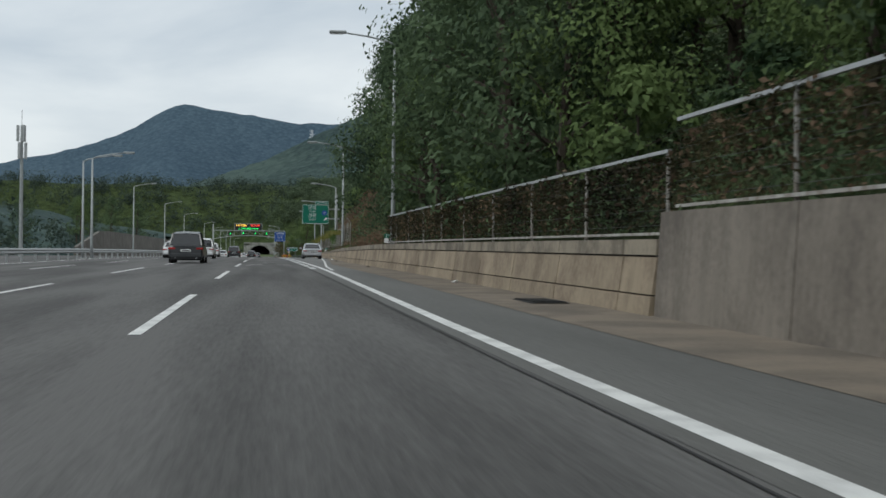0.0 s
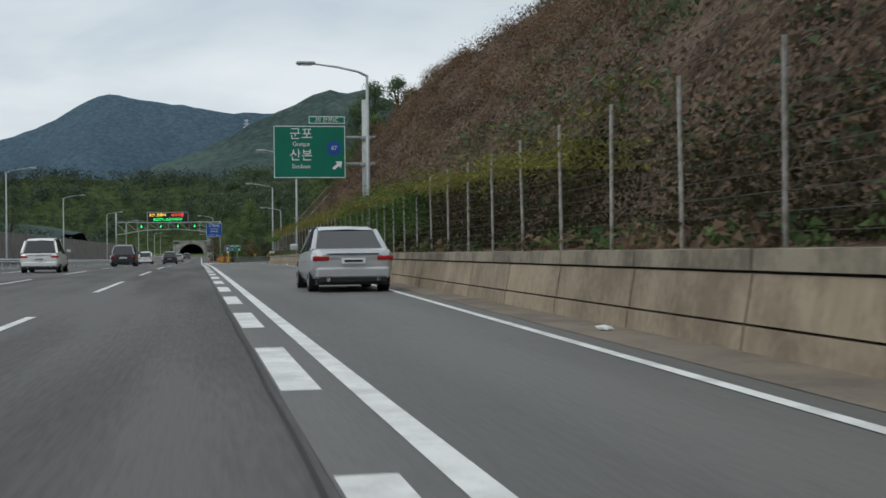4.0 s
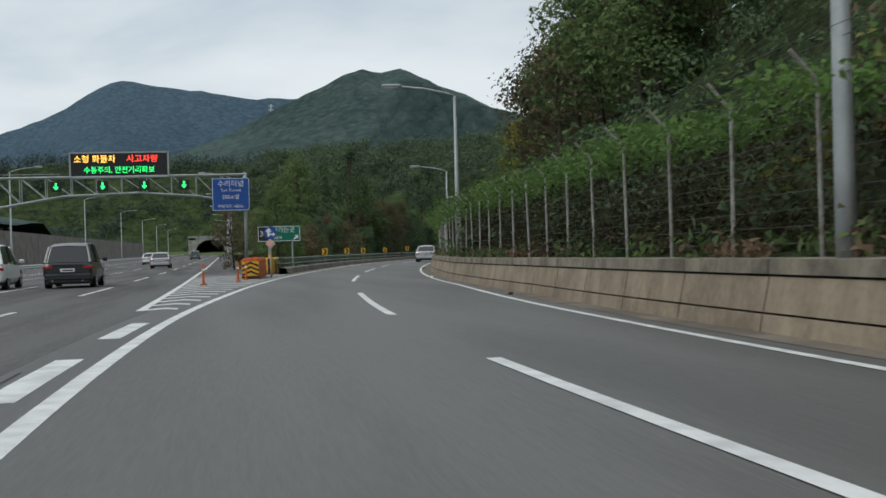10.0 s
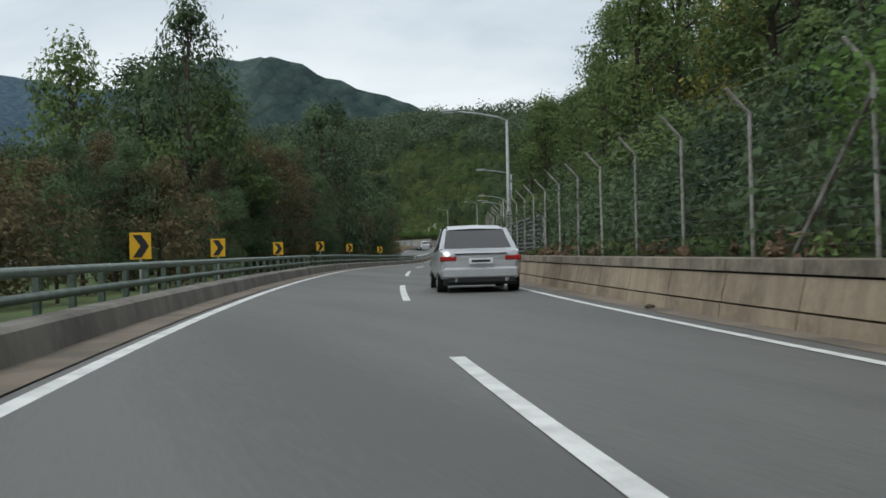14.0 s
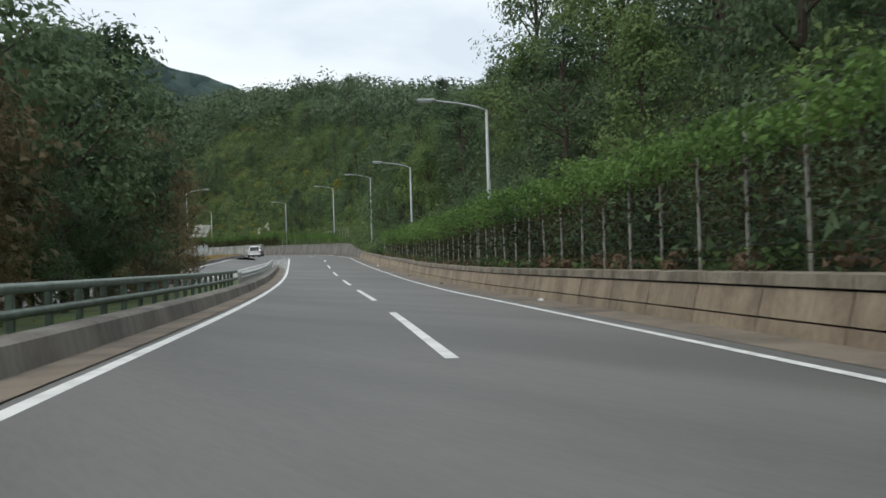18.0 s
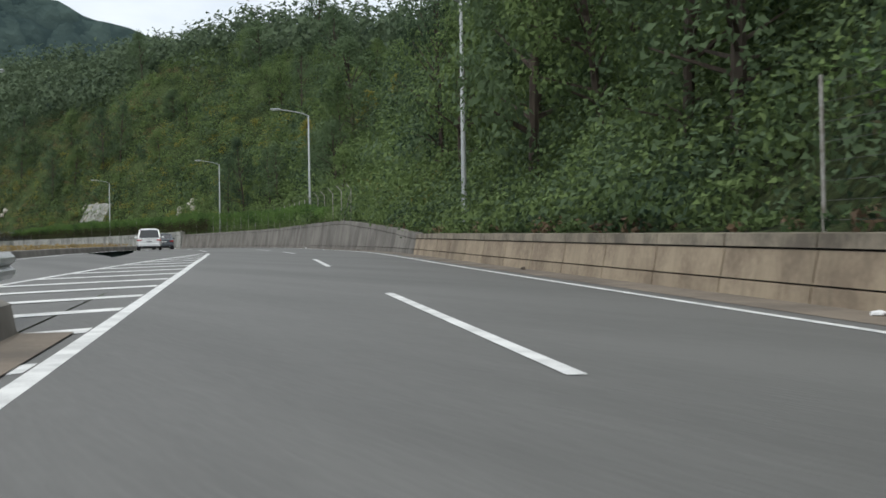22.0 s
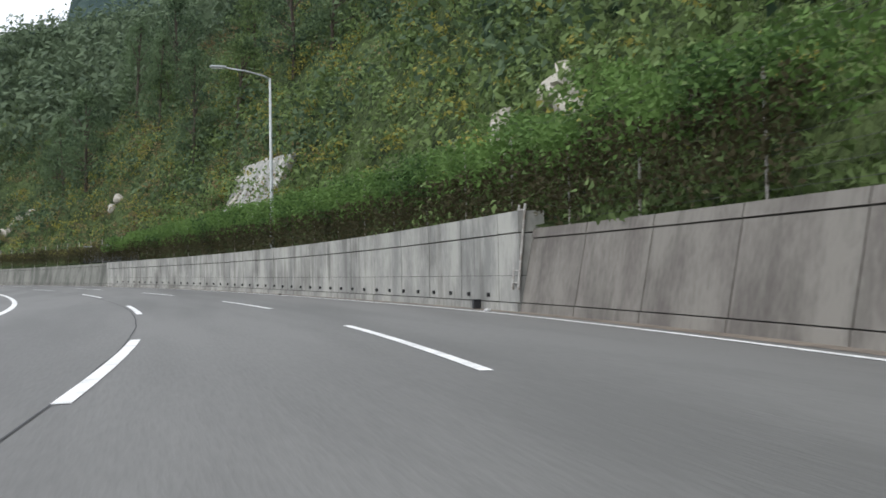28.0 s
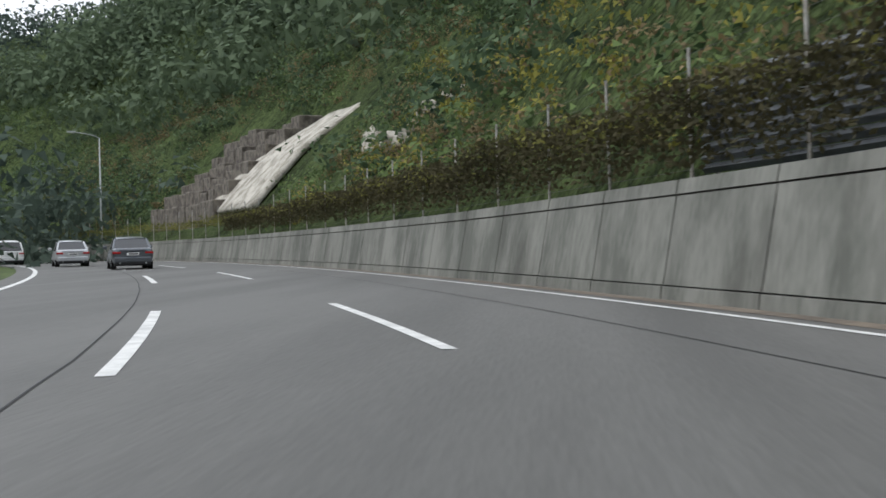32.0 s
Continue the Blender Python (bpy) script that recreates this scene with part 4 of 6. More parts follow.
# exit direction sign over the shoulder
ds = thing("direction_sign", "green overhead direction sign with white lettering on a steel mast", "road sign", at=pose(5.55, 142.5, PM(142).z, 0, 0, -1))
b = board("sign_plate", 3.0, 2.2, SIGNGREEN, ds, (0, 0, 5.0), rim=WHITE)
text_ob("lettering", "군포", .52, WHITE, b, (-.35, -.006, .72))
text_ob("lettering", "Gunpo", .26, WHITE, b, (-.35, -.006, .32))
text_ob("lettering", "산본", .52, WHITE, b, (-.35, -.006, -.16))
text_ob("lettering", "Sanbon", .26, WHITE, b, (-.35, -.006, -.6))
arrow(b, WHITE, (1.15, -.006, -.55), .48, 50)
part("route_badge", tube([(1.0, 0, .15), (1.0, -.008, .15)], .3, 20), SIGNBLUE, b)
text_ob("lettering", "47", .26, WHITE, b, (1.0, -.012, .15))
tb = board("exit_plate", 1.55, .36, SIGNGREEN, ds, (.72, 0, 6.32), rim=WHITE)
text_ob("lettering", "30 산본IC", .24, WHITE, tb, (0, -.006, 0))
part("mast", tube([(2.35, .25, .7), (2.35, .25, 7.2)], [.17, .15], 12), POLE, ds, smooth=True)
for z in (4.5, 5.6):
    part("cross_arm", tube([(-1.4, .22, z), (2.75, .22, z)], .085, 10), POLE, ds, smooth=True)
    part("collar", bx(2.12, 2.58, .05, .45, z - .07, z + .07, .01), POLE, ds)

# gantry with the message board
gy = 303.0
gz = PM(gy).z
ga = thing("sign_gantry", "steel truss gantry with a lit message board over the motorway", "gantry", at=pose(0, gy, gz))
for x in (-12.6, 4.3):
    part("leg", tube([(x, 0, 0), (x, 0, 8.3 if x < 0 else 6.9)], .13, 10), POLE, ga, smooth=True)
for yy in (-.45, .45):
    part("chord_top", tube([(-12.6, yy, 6.75), (4.3, yy, 6.75)], .07, 8), POLE, ga)
    part("chord_bottom", tube([(-12.6, yy, 4.7), (-8, yy, 5.45), (-3, yy, 5.6), (1, yy, 5.3), (4.3, yy, 4.7)], .07, 8), POLE, ga)
    for k in range(10):
        x = -12.6 + 1.69 * k
        zb = float(np.interp(x, [-12.6, -8, -3, 1, 4.3], [4.7, 5.45, 5.6, 5.3, 4.7]))
        zb2 = float(np.interp(x + 1.69, [-12.6, -8, -3, 1, 4.3], [4.7, 5.45, 5.6, 5.3, 4.7]))
        part("strut", tube([(x, yy, zb), (x, yy, 6.75)], .035, 6), POLE, ga)
        part("diagonal", tube([(x, yy, 6.75), (x + 1.69, yy, zb2)], .035, 6), POLE, ga)
vm = board("message_board", 6.5, 1.6, BLACK, ga, (-4.25, -.5, 7.55), .35)
for nm, a in (("frame", (-3.3, 3.3, -.04, .36, .8, .9)), ("frame", (-3.3, 3.3, -.04, .36, -.9, -.8)), ("frame", (-3.35, -3.25, -.04, .36, -.9, .9)), ("frame", (3.25, 3.35, -.04, .36, -.9, .9))):
    part(nm, bx(*a), POLE, vm)
LED_R, LED_G, LED_Y = glow("led_red", (1.0, .05, .03), 2.2), glow("led_green", (.05, 1.0, .2), 1.6), glow("led_amber", (1.0, .55, .08), 2.0)
text_ob("lettering", "소형 화물차", .58, LED_Y, vm, (-1.65, -.01, .38))
text_ob("lettering", "사고차량", .58, LED_R, vm, (1.55, -.01, .38))
text_ob("lettering", "수동주의, 안전거리확보", .52, LED_G, vm, (0, -.01, -.38), squeeze=.95)
for x in (-8.5, -5.4, -2.6, .1):
    sg = part("lane_signal", bx(x - .36, x + .36, -.62, -.5, 5.75, 6.45, .03), BLACK, ga)
    arrow(sg, LED_G, (x, -.63, 6.1), .5, 180)
bl = board("tunnel_sign", 2.6, 2.3, SIGNBLUE, ga, (3.3, -.6, 5.35), rim=WHITE)
text_ob("lettering", "수리터널", .5, WHITE, bl, (0, -.006, .72))
text_ob("lettering", "Suri Tunnel", .3, WHITE, bl, (0, -.006, .28))
text_ob("lettering", "500m앞", .38, WHITE, bl, (0, -.006, -.2))
text_ob("lettering", "터널길이 1882m", .27, WHITE, bl, (0, -.006, -.85))
part("walkway_rail", tube([(-12.6, 0, 7.0), (-8.2, 0, 7.0)], .02, 6), POLE, ga)

# exit board, keep-right disc and marker in the nose
ex = thing("exit_sign", "green exit sign with a black number panel on two posts", "road sign", at=pose(5.9, 286.5, P3(291).z, 0, 0, -3))
eb = board("sign_plate", 1.76, .92, SIGNGREEN, ex, (.36, 0, 2.25), rim=WHITE)
text_ob("lettering", "나가는곳", .36, WHITE, eb, (-.1, -.006, .2))
text_ob("lettering", "Exit", .3, WHITE, eb, (-.42, -.006, -.2))
arrow(eb, WHITE, (.62, -.006, -.22), .36, 50)
nb = board("number_panel", .7, .92, BLACK, ex, (-.88, 0, 2.25), rim=WHITE)
text_ob("lettering", "30", .46, WHITE, nb, (0, -.006, 0))
for x in (-.6, .75):
    part("post", tube([(x, .08, -.1), (x, .08, 2.6)], .045, 8), POLE, ex)
ds2 = thing("direction_disc", "round blue sign with white arrows above a reflector panel", "road sign", at=pose(4.85, 271, P3(274).z, 0, 0, -6))
part("post", tube([(0, .06, 0), (0, .06, 2.3)], .035, 8), POLE, ds2)
disc = part("disc", tube([(0, 0, 2.05), (0, .03, 2.05)], .29, 28), SIGNBLUE, ds2)
arrow(disc, WHITE, (-.08, -.008, 2.08), .4, 0)
arrow(disc, WHITE, (.1, -.009, 1.98), .26, 90)
dm = part("reflector_panel", bx(-.16, .16, -.02, .0, -.16, .16, .01), WHITE, ds2)
dm.matrix_basis = pose(0, 0, 1.55, 0, 45, 0)
for i in (-1, 0, 1):
    for j in (-1, 0, 1):
        r = part("reflector", tube([(i * .1, -.02, j * .1), (i * .1, -.035, j * .1)], .04, 10), ORANGE, dm)

# long orange impact cushion in the exit nose
p, q = P3(268.3, -1.25, .03), P3(274.6, -1.68, .03)
turn = math.degrees(math.atan2(-(q.x - p.x), q.y - p.y))
ic = thing("impact_cushion", "long orange plastic impact cushion with ribbed dusty sides", "crash cushion", at=pose(p.x, p.y, p.z, 0, 0, turn))
for z0, z1, w, name in ((0, .1, .40, "foot"), (.1, .3, .43, "rib"), (.3, .37, .385, "groove"), (.37, .55, .43, "rib"), (.55, .62, .385, "groove"), (.62, .8, .42, "rib"), (.8, .88, .37, "lid")):
    bm = bmesh.new()
    ring = [(-w, .35), (-w * .93, .12), (-w * .7, .02), (w * .7, .02), (w * .93, .12), (w, .35), (w, 6.2), (-w, 6.2)]
    lo, hi = [bm.verts.new((x, y, z0)) for x, y in ring], [bm.verts.new((x * (.94 if name == "lid" else 1), y, z1)) for x, y in ring]
    for k in range(8):
        bm.faces.new((lo[k], lo[(k + 1) % 8], hi[(k + 1) % 8], hi[k]))
    bm.faces.new(hi)
    bm.faces.new(lo[::-1])
    part(name, bm, ORANGE, ic)
for y in (1.0, 2.6, 4.2, 5.6):
    part("filler_cap", tube([(0, y, .88), (0, y, .92)], .08, 10), ORANGE, ic)
face = part("face_plate", bx(-.36, .36, -.02, .02, .12, .74, .01), YELLOW, ic, "yellow plate with black chevrons")
for z in (.14, .33, .52):
    mesh_ob("stripe", [(-.36, -.026, z - .02), (0, -.026, z + .13), (.36, -.026, z - .02), (.36, -.026, z + .07), (0, -.026, z + .22), (-.36, -.026, z + .07)], [(0, 1, 4, 5), (1, 2, 3, 4)], BLACK, face)
part("bumper", bx(-.38, .38, -.03, .02, .02, .11, .01), BLACK, ic)
p = P3(280.2, -2.1, 0.03)
at_ = thing("crash_cushion", "black and yellow striped crash cushion at the rail's end", "crash cushion", at=pose(p.x, p.y, p.z, 0, 0, heading(278) - 4))
part("body", bx(-.5, .45, 0, 2.2, 0, .85, .06), YELLOW, at_)
for k in range(4):
    v = [(-.5 + .24 * k, -.006, .02), (-.38 + .24 * k, -.006, .02), (-.5 + .24 * k + .1, -.006, .82), (-.5 + .24 * k - .02 if k else -.5, -.006, .82)]
    mesh_ob("stripe", v, [(0, 1, 2, 3)], BLACK, at_)
part("warning_lamp", tube([(.3, .3, .85), (.3, .3, 1.05)], .08, 10), YELLOW, at_)
for s, o, tilt in ((262.5, -1.1, 0), (265.7, -1.15, 2), (258.6, -1.9, -1)):
    p = P3(s, o, .03)
    dl = thing("delineator", "orange flexible delineator post with white bands", "delineator", "delineators in the exit nose", at=pose(p.x, p.y, p.z, tilt, 0, 0))
    part("post", tube([(0, 0, 0), (0, 0, .75)], [.045, .04], 10), ORANGE, dl)
    part("band", tube([(0, 0, .5), (0, 0, .58)], .046, 10), WHITE, dl)
    part("base", tube([(0, 0, 0), (0, 0, .04)], .12, 12), ORANGE, dl)


# curve chevrons
def curve_sign(s, o, lift):
    p = P3(s, o)
    c = thing("curve_sign", "yellow curve sign with a black chevron on a post", "road sign", "curve signs along the ramp", at=pose(p.x, p.y, p.z, 0, 0, heading(s) + 4))
    part("post", tube([(0, .03, 0), (0, .03, 1.36 + lift)], .03, 8), POLE, c)
    pl = part("plate", bx(-.2, .2, 0, .02, .89 + lift, 1.39 + lift, .008), YELLOW, c)
    v = [(-.14, .93), (.02, .93), (.16, 1.14), (.02, 1.35), (-.14, 1.35), (.0, 1.14)]
    mesh_ob("chevron", [(x, -.006, z + lift) for x, z in v], [(0, 1, 2, 5), (5, 2, 3, 4)], BLACK, pl)


for s in (308.3, 323, 334.3, 350.2, 366.7, 381.8, 403.9):
    curve_sign(s, -1.65, lerp([(300, 0), (350, .04), (366, .19), (412, .19)], s))


# kilometre posts on the wall
def km_post(s, d, low):
    p = P3(s, wall_o(s) + d, wall_h(s))
    c = thing("kilometre_sign", "small green and white kilometre sign on the wall", "road sign", "kilometre signs", at=pose(p.x, p.y, p.z, 0, 0, heading(s) - 5))
    u = part("upper_plate", bx(-.2, .2, 0, .02, .26, .46, .006), SIGNGREEN, c)
    text_ob("lettering", "112", .2, WHITE, u, (0, -.004, .36))
    l = part("lower_plate", bx(-.2, .2, 0, .02, .05, .255, .006), WHITE, c)
    text_ob("lettering", low, .22, BLACK, l, (0, -.004, .15))
    part("post", tube([(0, .04, -.02), (0, .04, .4)], .02, 6), POLE, c)


km_post(54.5, .3, ".8")
km_post(156.9, .3, ".7")
p = P3(222, wall_o(222) + .3, wall_h(222))
ws = thing("small_notice", "small grey notice plate on two short posts", "sign", at=pose(p.x, p.y, p.z, 0, 0, heading(222)))
part("plate", bx(-.3, .3, 0, .02, .3, .52, .005), WHITE, ws)
for k in range(4):
    part("text_bar", bx(-.24 + .13 * k, -.16 + .13 * k, -.004, .001, .37, .45), BLACK, ws)
for x in (-.22, .22):
    part("post", tube([(x, .03, 0), (x, .03, .5)], .015, 6), POLE, ws)

# masts on the ridges and the telephone mast
for x, y, z, h in ((56, 1581, 136, 24), (167, 1190, 86, 18), (-620, 1500, 60, 30)):
    py = thing("pylon", "white lattice power pylon on a wooded ridge", "pylon", "pylons on the ridges", at=pose(x, y, z))
    for sx in (-1, 1):
        for sy in (-1, 1):
            part("leg", tube([(2.2 * sx, 2.2 * sy, -6), (.5 * sx, .5 * sy, h)], .3, 5), WHITE, py)
    for k in range(3):
        part("cross_arm", bx(-4 + k * .6, 4 - k * .6, -.3, .3, h - 2 - 4 * (2 - k), h - 1.5 - 4 * (2 - k)), WHITE, py)
tm = thing("telephone_mast", "grey telephone mast with antenna panels", "mast", at=pose(-22.2, 118, 0))
part("mast", tube([(0, 0, -1), (0, 0, 12.6)], [.2, .12], 10), POLE, tm)
for k in range(6):
    a = k * math.pi / 3
    part("antenna_panel", bx(.35 * math.cos(a) - .12, .35 * math.cos(a) + .12, .35 * math.sin(a) - .1, .35 * math.sin(a) + .1, 9.5 + (k % 2) * 1.6, 11 + (k % 2) * 1.6, .02), STEEL, tm)
part("spike", tube([(0, 0, 12.5), (0, 0, 14)], .03, 6), POLE, tm)


# grey corrugated sheets behind the ramp fence, with two small floodlights
gs = thing("sheet_screen", "dark grey corrugated sheet screen behind the fence", "screen")
for k in range(9):
    z0 = .72 + .15 * k
    ribbon("board", 341, 366.5, 2.0, lambda s: [(wall_o(s) + 1.2, z0), (wall_o(s) + 1.12, z0 + .07), (wall_o(s) + 1.2, z0 + .14), (wall_o(s) + 1.26, z0 + .07)], SHEET, gs, closed=True)
for s in np.arange(341, 367, 5.1):
    part("post", tube([P3(s, wall_o(s) + 1.3, .4), P3(s, wall_o(s) + 1.3, 2.1)], .045, 6), RUSTPOST, gs)
for s in (358.6, 361.2):
    p = P3(s, wall_o(s) + 1.02, 1.5)
    fl = thing("floodlight", "small white floodlight on the sheet screen", "floodlight", "floodlights", at=pose(p.x, p.y, p.z, 0, 0, heading(s)))
    part("housing", bx(-.1, .12, -.14, .14, -.09, .09, .02), WHITE, fl)
    part("glass", bx(-.112, -.1, -.11, .11, -.06, .06), GLASS_DARK, fl)
gs2 = thing("sheet_screen", "dark grey sheet screen behind the fence above the curve", "screen")
for k in range(9):
    z0 = 1.85 + .16 * k
    ribbon("board", 718, 733.5, 2.0, lambda s: [(wall_o(s) + 1.15, z0), (wall_o(s) + 1.08, z0 + .075), (wall_o(s) + 1.15, z0 + .15), (wall_o(s) + 1.2, z0 + .075)], SHEET, gs2, closed=True)
for s in np.arange(718, 734, 5.1):
    part("post", tube([P3(s, wall_o(s) + 1.25, 1.5), P3(s, wall_o(s) + 1.25, 3.35)], .045, 6), RUSTPOST, gs2)
# lamp and name boards beside the joining ramp
p = P3(550, -12.4, -.1)
jl = street_lamp(8.6, 0.0)
tagged(jl, "grey steel street lamp beside the joining ramp", "street lamp", "street lamps along the road")
jl.matrix_world = pose(p.x, p.y, p.z, 0, 0, heading(550) + 180)
nb = thing("name_boards", "two grey sign boards on a steel frame seen from behind", "sign", at=pose(P3(546, -11.2).x, P3(546, -11.2).y, P3(546).z, 0, 0, heading(546)))
for x in (-1.0, 1.0):
    part("post", tube([(x, 0, -.1), (x, 0, 2.2)], .05, 8), STEEL, nb)
part("board", bx(-1.35, -.05, -.06, -.02, 1.25, 2.0, .01), STEEL, nb)
part("board", bx(.05, 1.35, -.06, -.02, 1.25, 2.0, .01), STEEL, nb)


# ---- plants ----
def leaf_arrays(c, size, g, lift=.25, aspect=.5, corners=4):
    """One four- or three-cornered leaf at each centre, turned at random or, where c also holds a direction, loosely facing that way."""
    n = len(c)
    if c.shape[1] == 6:
        face = c[:, 3:] + g.normal(size=(n, 3)) * .5 + np.array([0, 0, .3])
        c = c[:, :3]
        u = np.cross(face, g.normal(size=(n, 3)))
        u /= np.linalg.norm(u, axis=1)[:, None] + 1e-9
        w = np.cross(face, u)
    else:
        u = g.normal(size=(n, 3))
        u[:, 2] *= .7
        u /= np.linalg.norm(u, axis=1)[:, None]
        w = np.cross(u, g.normal(size=(n, 3)) + np.array([0, 0, lift]))
    w /= np.linalg.norm(w, axis=1)[:, None] + 1e-9
    s = (np.broadcast_to(size, (n,)) * g.uniform(.65, 1.35, n))[:, None]
    a, b = u * s * .5, w * s * .5 * aspect
    nrm = np.cross(u, w) * s * .08
    if corners == 3:
        return np.stack([c - a - b * .6, c + b * 1.5 + nrm, c + a - b * .6], 1).reshape(-1, 3)
    return np.stack([c - a, c + b + nrm, c + a, c - b + nrm], 1).reshape(-1, 3)


def leaf_mesh(name, verts, material, corners=4):
    n = len(verts) // corners
    me = bpy.data.meshes.new(name)
    me.vertices.add(n * corners)
    me.vertices.foreach_set("co", verts.astype(np.float32).ravel())
    me.loops.add(n * corners)
    me.loops.foreach_set("vertex_index", np.arange(n * corners, dtype=np.int32))
    me.polygons.add(n)
    me.polygons.foreach_set("loop_start", np.arange(0, n * corners, corners, dtype=np.int32))
    me.polygons.foreach_set("loop_total", np.full(n, corners, np.int32))
    me.update(calc_edges=True)
    me.materials.append(material)
    return me


def stuff(name, verts, material, label, category, corners=4):
    ob = new(name, leaf_mesh(name, verts, material, corners))
    return tagged(ob, label, category, kind="stuff")


def clump(c, r, n, g, flat=.75):
    """n points in an uneven ball round c, denser towards its skin, each with its way outwards."""
    d = g.normal(size=(n, 3))
    d /= np.linalg.norm(d, axis=1)[:, None]
    bulge = 1 + .3 * np.sin(d[:, :1] * 4 + c[0]) * np.sin(d[:, 1:2] * 4 + c[1]) + .2 * np.sin(d[:, 2:] * 6 + c[2])
    rr = r * g.uniform(.62, 1.05, n)[:, None] * bulge
    return np.hstack([np.asarray(c) + d * rr * np.array([1, 1, flat]), d])


def make_tree(h, spread, clumps, per, leaf, material, g, label, low=.25, corners=3):
    """A tapered trunk with limbs, and a crown of leaves in uneven clumps round the limb ends."""
    t = thing("tree", label, "tree", "trees beside the road")
    bm = bmesh.new()
    lean = g.normal(0, .04, 2) * h
    top = Vector((lean[0], lean[1], h * .8))
    tube([(0, 0, -1.0), (lean[0] * .3, lean[1] * .3, h * .35), top], [h * .022, h * .016, h * .005], 6, bm)
    pts = []
    for k in range(clumps):
        z = h * (low + (1 - low) * g.uniform(0, 1) ** .8)
        q = (z / h - low) / (1 - low)
        rad = spread * (math.sin(math.pi * min(1, q * .82 + .18)) ** .7) * g.uniform(.35, 1.0)
        a = g.uniform(0, 2 * math.pi)
        c = np.array([lean[0] * z / h + rad * math.cos(a), lean[1] * z / h + rad * math.sin(a), z])
        q6 = clump(c, spread * g.uniform(.22, .4), per, g, .7)
        q6[:, 3:] += .5 * np.array([math.cos(a), math.sin(a), .3])
        pts.append(q6)
        if k % 3 == 0:
            z0 = min(z * .72, h * .7)
            tube([(lean[0] * z0 / h, lean[1] * z0 / h, z0), tuple(c)], [h * .008, h * .002], 4, bm)
    part("trunk", bm, BARK, t)
    cr = new("crown", leaf_mesh("crown", leaf_arrays(np.concatenate(pts), leaf * (1.2 if corners == 3 else 1), g, corners=corners), material, corners))
    cr.parent = t
    return t


g1 = np.random.default_rng(21)
SPECIES = {
    "green": [make_tree(8.5, 2.9, 64, 80, .19, LEAF, g1, "leafy green broadleaf tree on the bank", .1) for _ in range(3)],
    "dark": [make_tree(9.5, 3.1, 66, 80, .195, LEAF_DARK, g1, "dense dark green tree on the slope", .1) for _ in range(3)],
    "yellow": [make_tree(7.0, 2.4, 44, 60, .23, LEAF_YEL, g1, "tree with yellowing autumn leaves", .1) for _ in range(2)],
    "russet": [make_tree(6.5, 2.8, 48, 70, .2, LEAF_BROWN, g1, "low tree with brownish autumn leaves", .05) for _ in range(2)],
    "near": [make_tree(9.0, 3.0, 96, 165, .135, LEAF if k else LEAF_DARK, g1, "leafy green tree hanging over the wall", .08) for k in range(2)],
    "verge": [make_tree(9.5, 2.4, 100, 150, .115, LEAF_BROWN if k else LEAF_DARK, g1, "dense verge tree with browning leaf tips", .03) for k in range(2)],
    "bush": [make_tree(3.2, 1.9, 24, 60, .22, LEAF, g1, "low dense green bush on the bank", .05) for _ in range(2)],
}
USED = set()


def plant(kind, p, scale=1.0, g=g1):
    src = SPECIES[kind][int(g.integers(len(SPECIES[kind])))]
    m = pose(p[0], p[1], p[2], g.normal(0, 2.5), g.normal(0, 2.5), g.uniform(0, 360)) @ Matrix.Diagonal((scale * g.uniform(.85, 1.15), scale * g.uniform(.85, 1.15), scale * g.uniform(.9, 1.12), 1))
    if src.name not in USED:
        USED.add(src.name)
        src.matrix_world = m
        return src
    return copy_thing(src, m)


def on_hill(s, d):
    return P3(s, wall_o(s) + d, hill(s, d) - .15)


def wood(s0, s1, d0, d1, n, kinds, scale=(.8, 1.25)):
    for k in range(n):
        s = s0 + (s1 - s0) * (k + g1.uniform(0, 1)) / n
        d = d0 + (d1 - d0) * g1.uniform(0, 1) ** 1.25
        plant(kinds[int(g1.integers(len(kinds)))], on_hill(s, d), g1.uniform(*scale))


wood(-10, 93, 2.6, 6, 20, ["near"], (.85, 1.2))
wood(-20, 84, 4, 8, 10, ["dark", "green"], (.9, 1.2))
plant("near", on_hill(75, 2.6), 1.0)
wood(-30, 84, 7, 16, 8, ["dark", "dark", "green"], (1.0, 1.3))
wood(-10, 60, 2.0, 4, 14, ["bush", "bush", "dark"], (.7, 1.1))
wood(238, 270, 12, 22, 10, ["green", "dark", "green"], (.6, .9))
wood(236, 300, 5, 16, 18, ["dark", "green", "dark", "green", "russet"], (.75, 1.15))
wood(300, 420, 5.0, 13, 28, ["dark", "green", "green", "dark", "yellow"], (.65, .95))
wood(300, 420, 2.6, 5, 16, ["bush", "bush", "green"], (.5, .8))
wood(420, 545, 5, 14, 28, ["dark", "green", "green", "dark"], (.65, 1.0))
wood(548, 640, 5, 22, 24, ["dark", "green", "green", "dark", "yellow"], (.5, .9))
wood(575, 645, 2.4, 5.5, 8, ["green", "dark", "bush"], (.45, .7))
wood(496, 552, 2.8, 8, 14, ["green", "dark", "green"], (.7, 1.0))
wood(640, 780, 5, 30, 24, ["dark", "green", "dark"], (.55, 1.0))
plant("green", on_hill(234, 9), .8)
plant("green", on_hill(238, 12), 1.0)
plant("green", on_hill(258, 7), 1.0)
plant("green", on_hill(266, 9), 1.15)
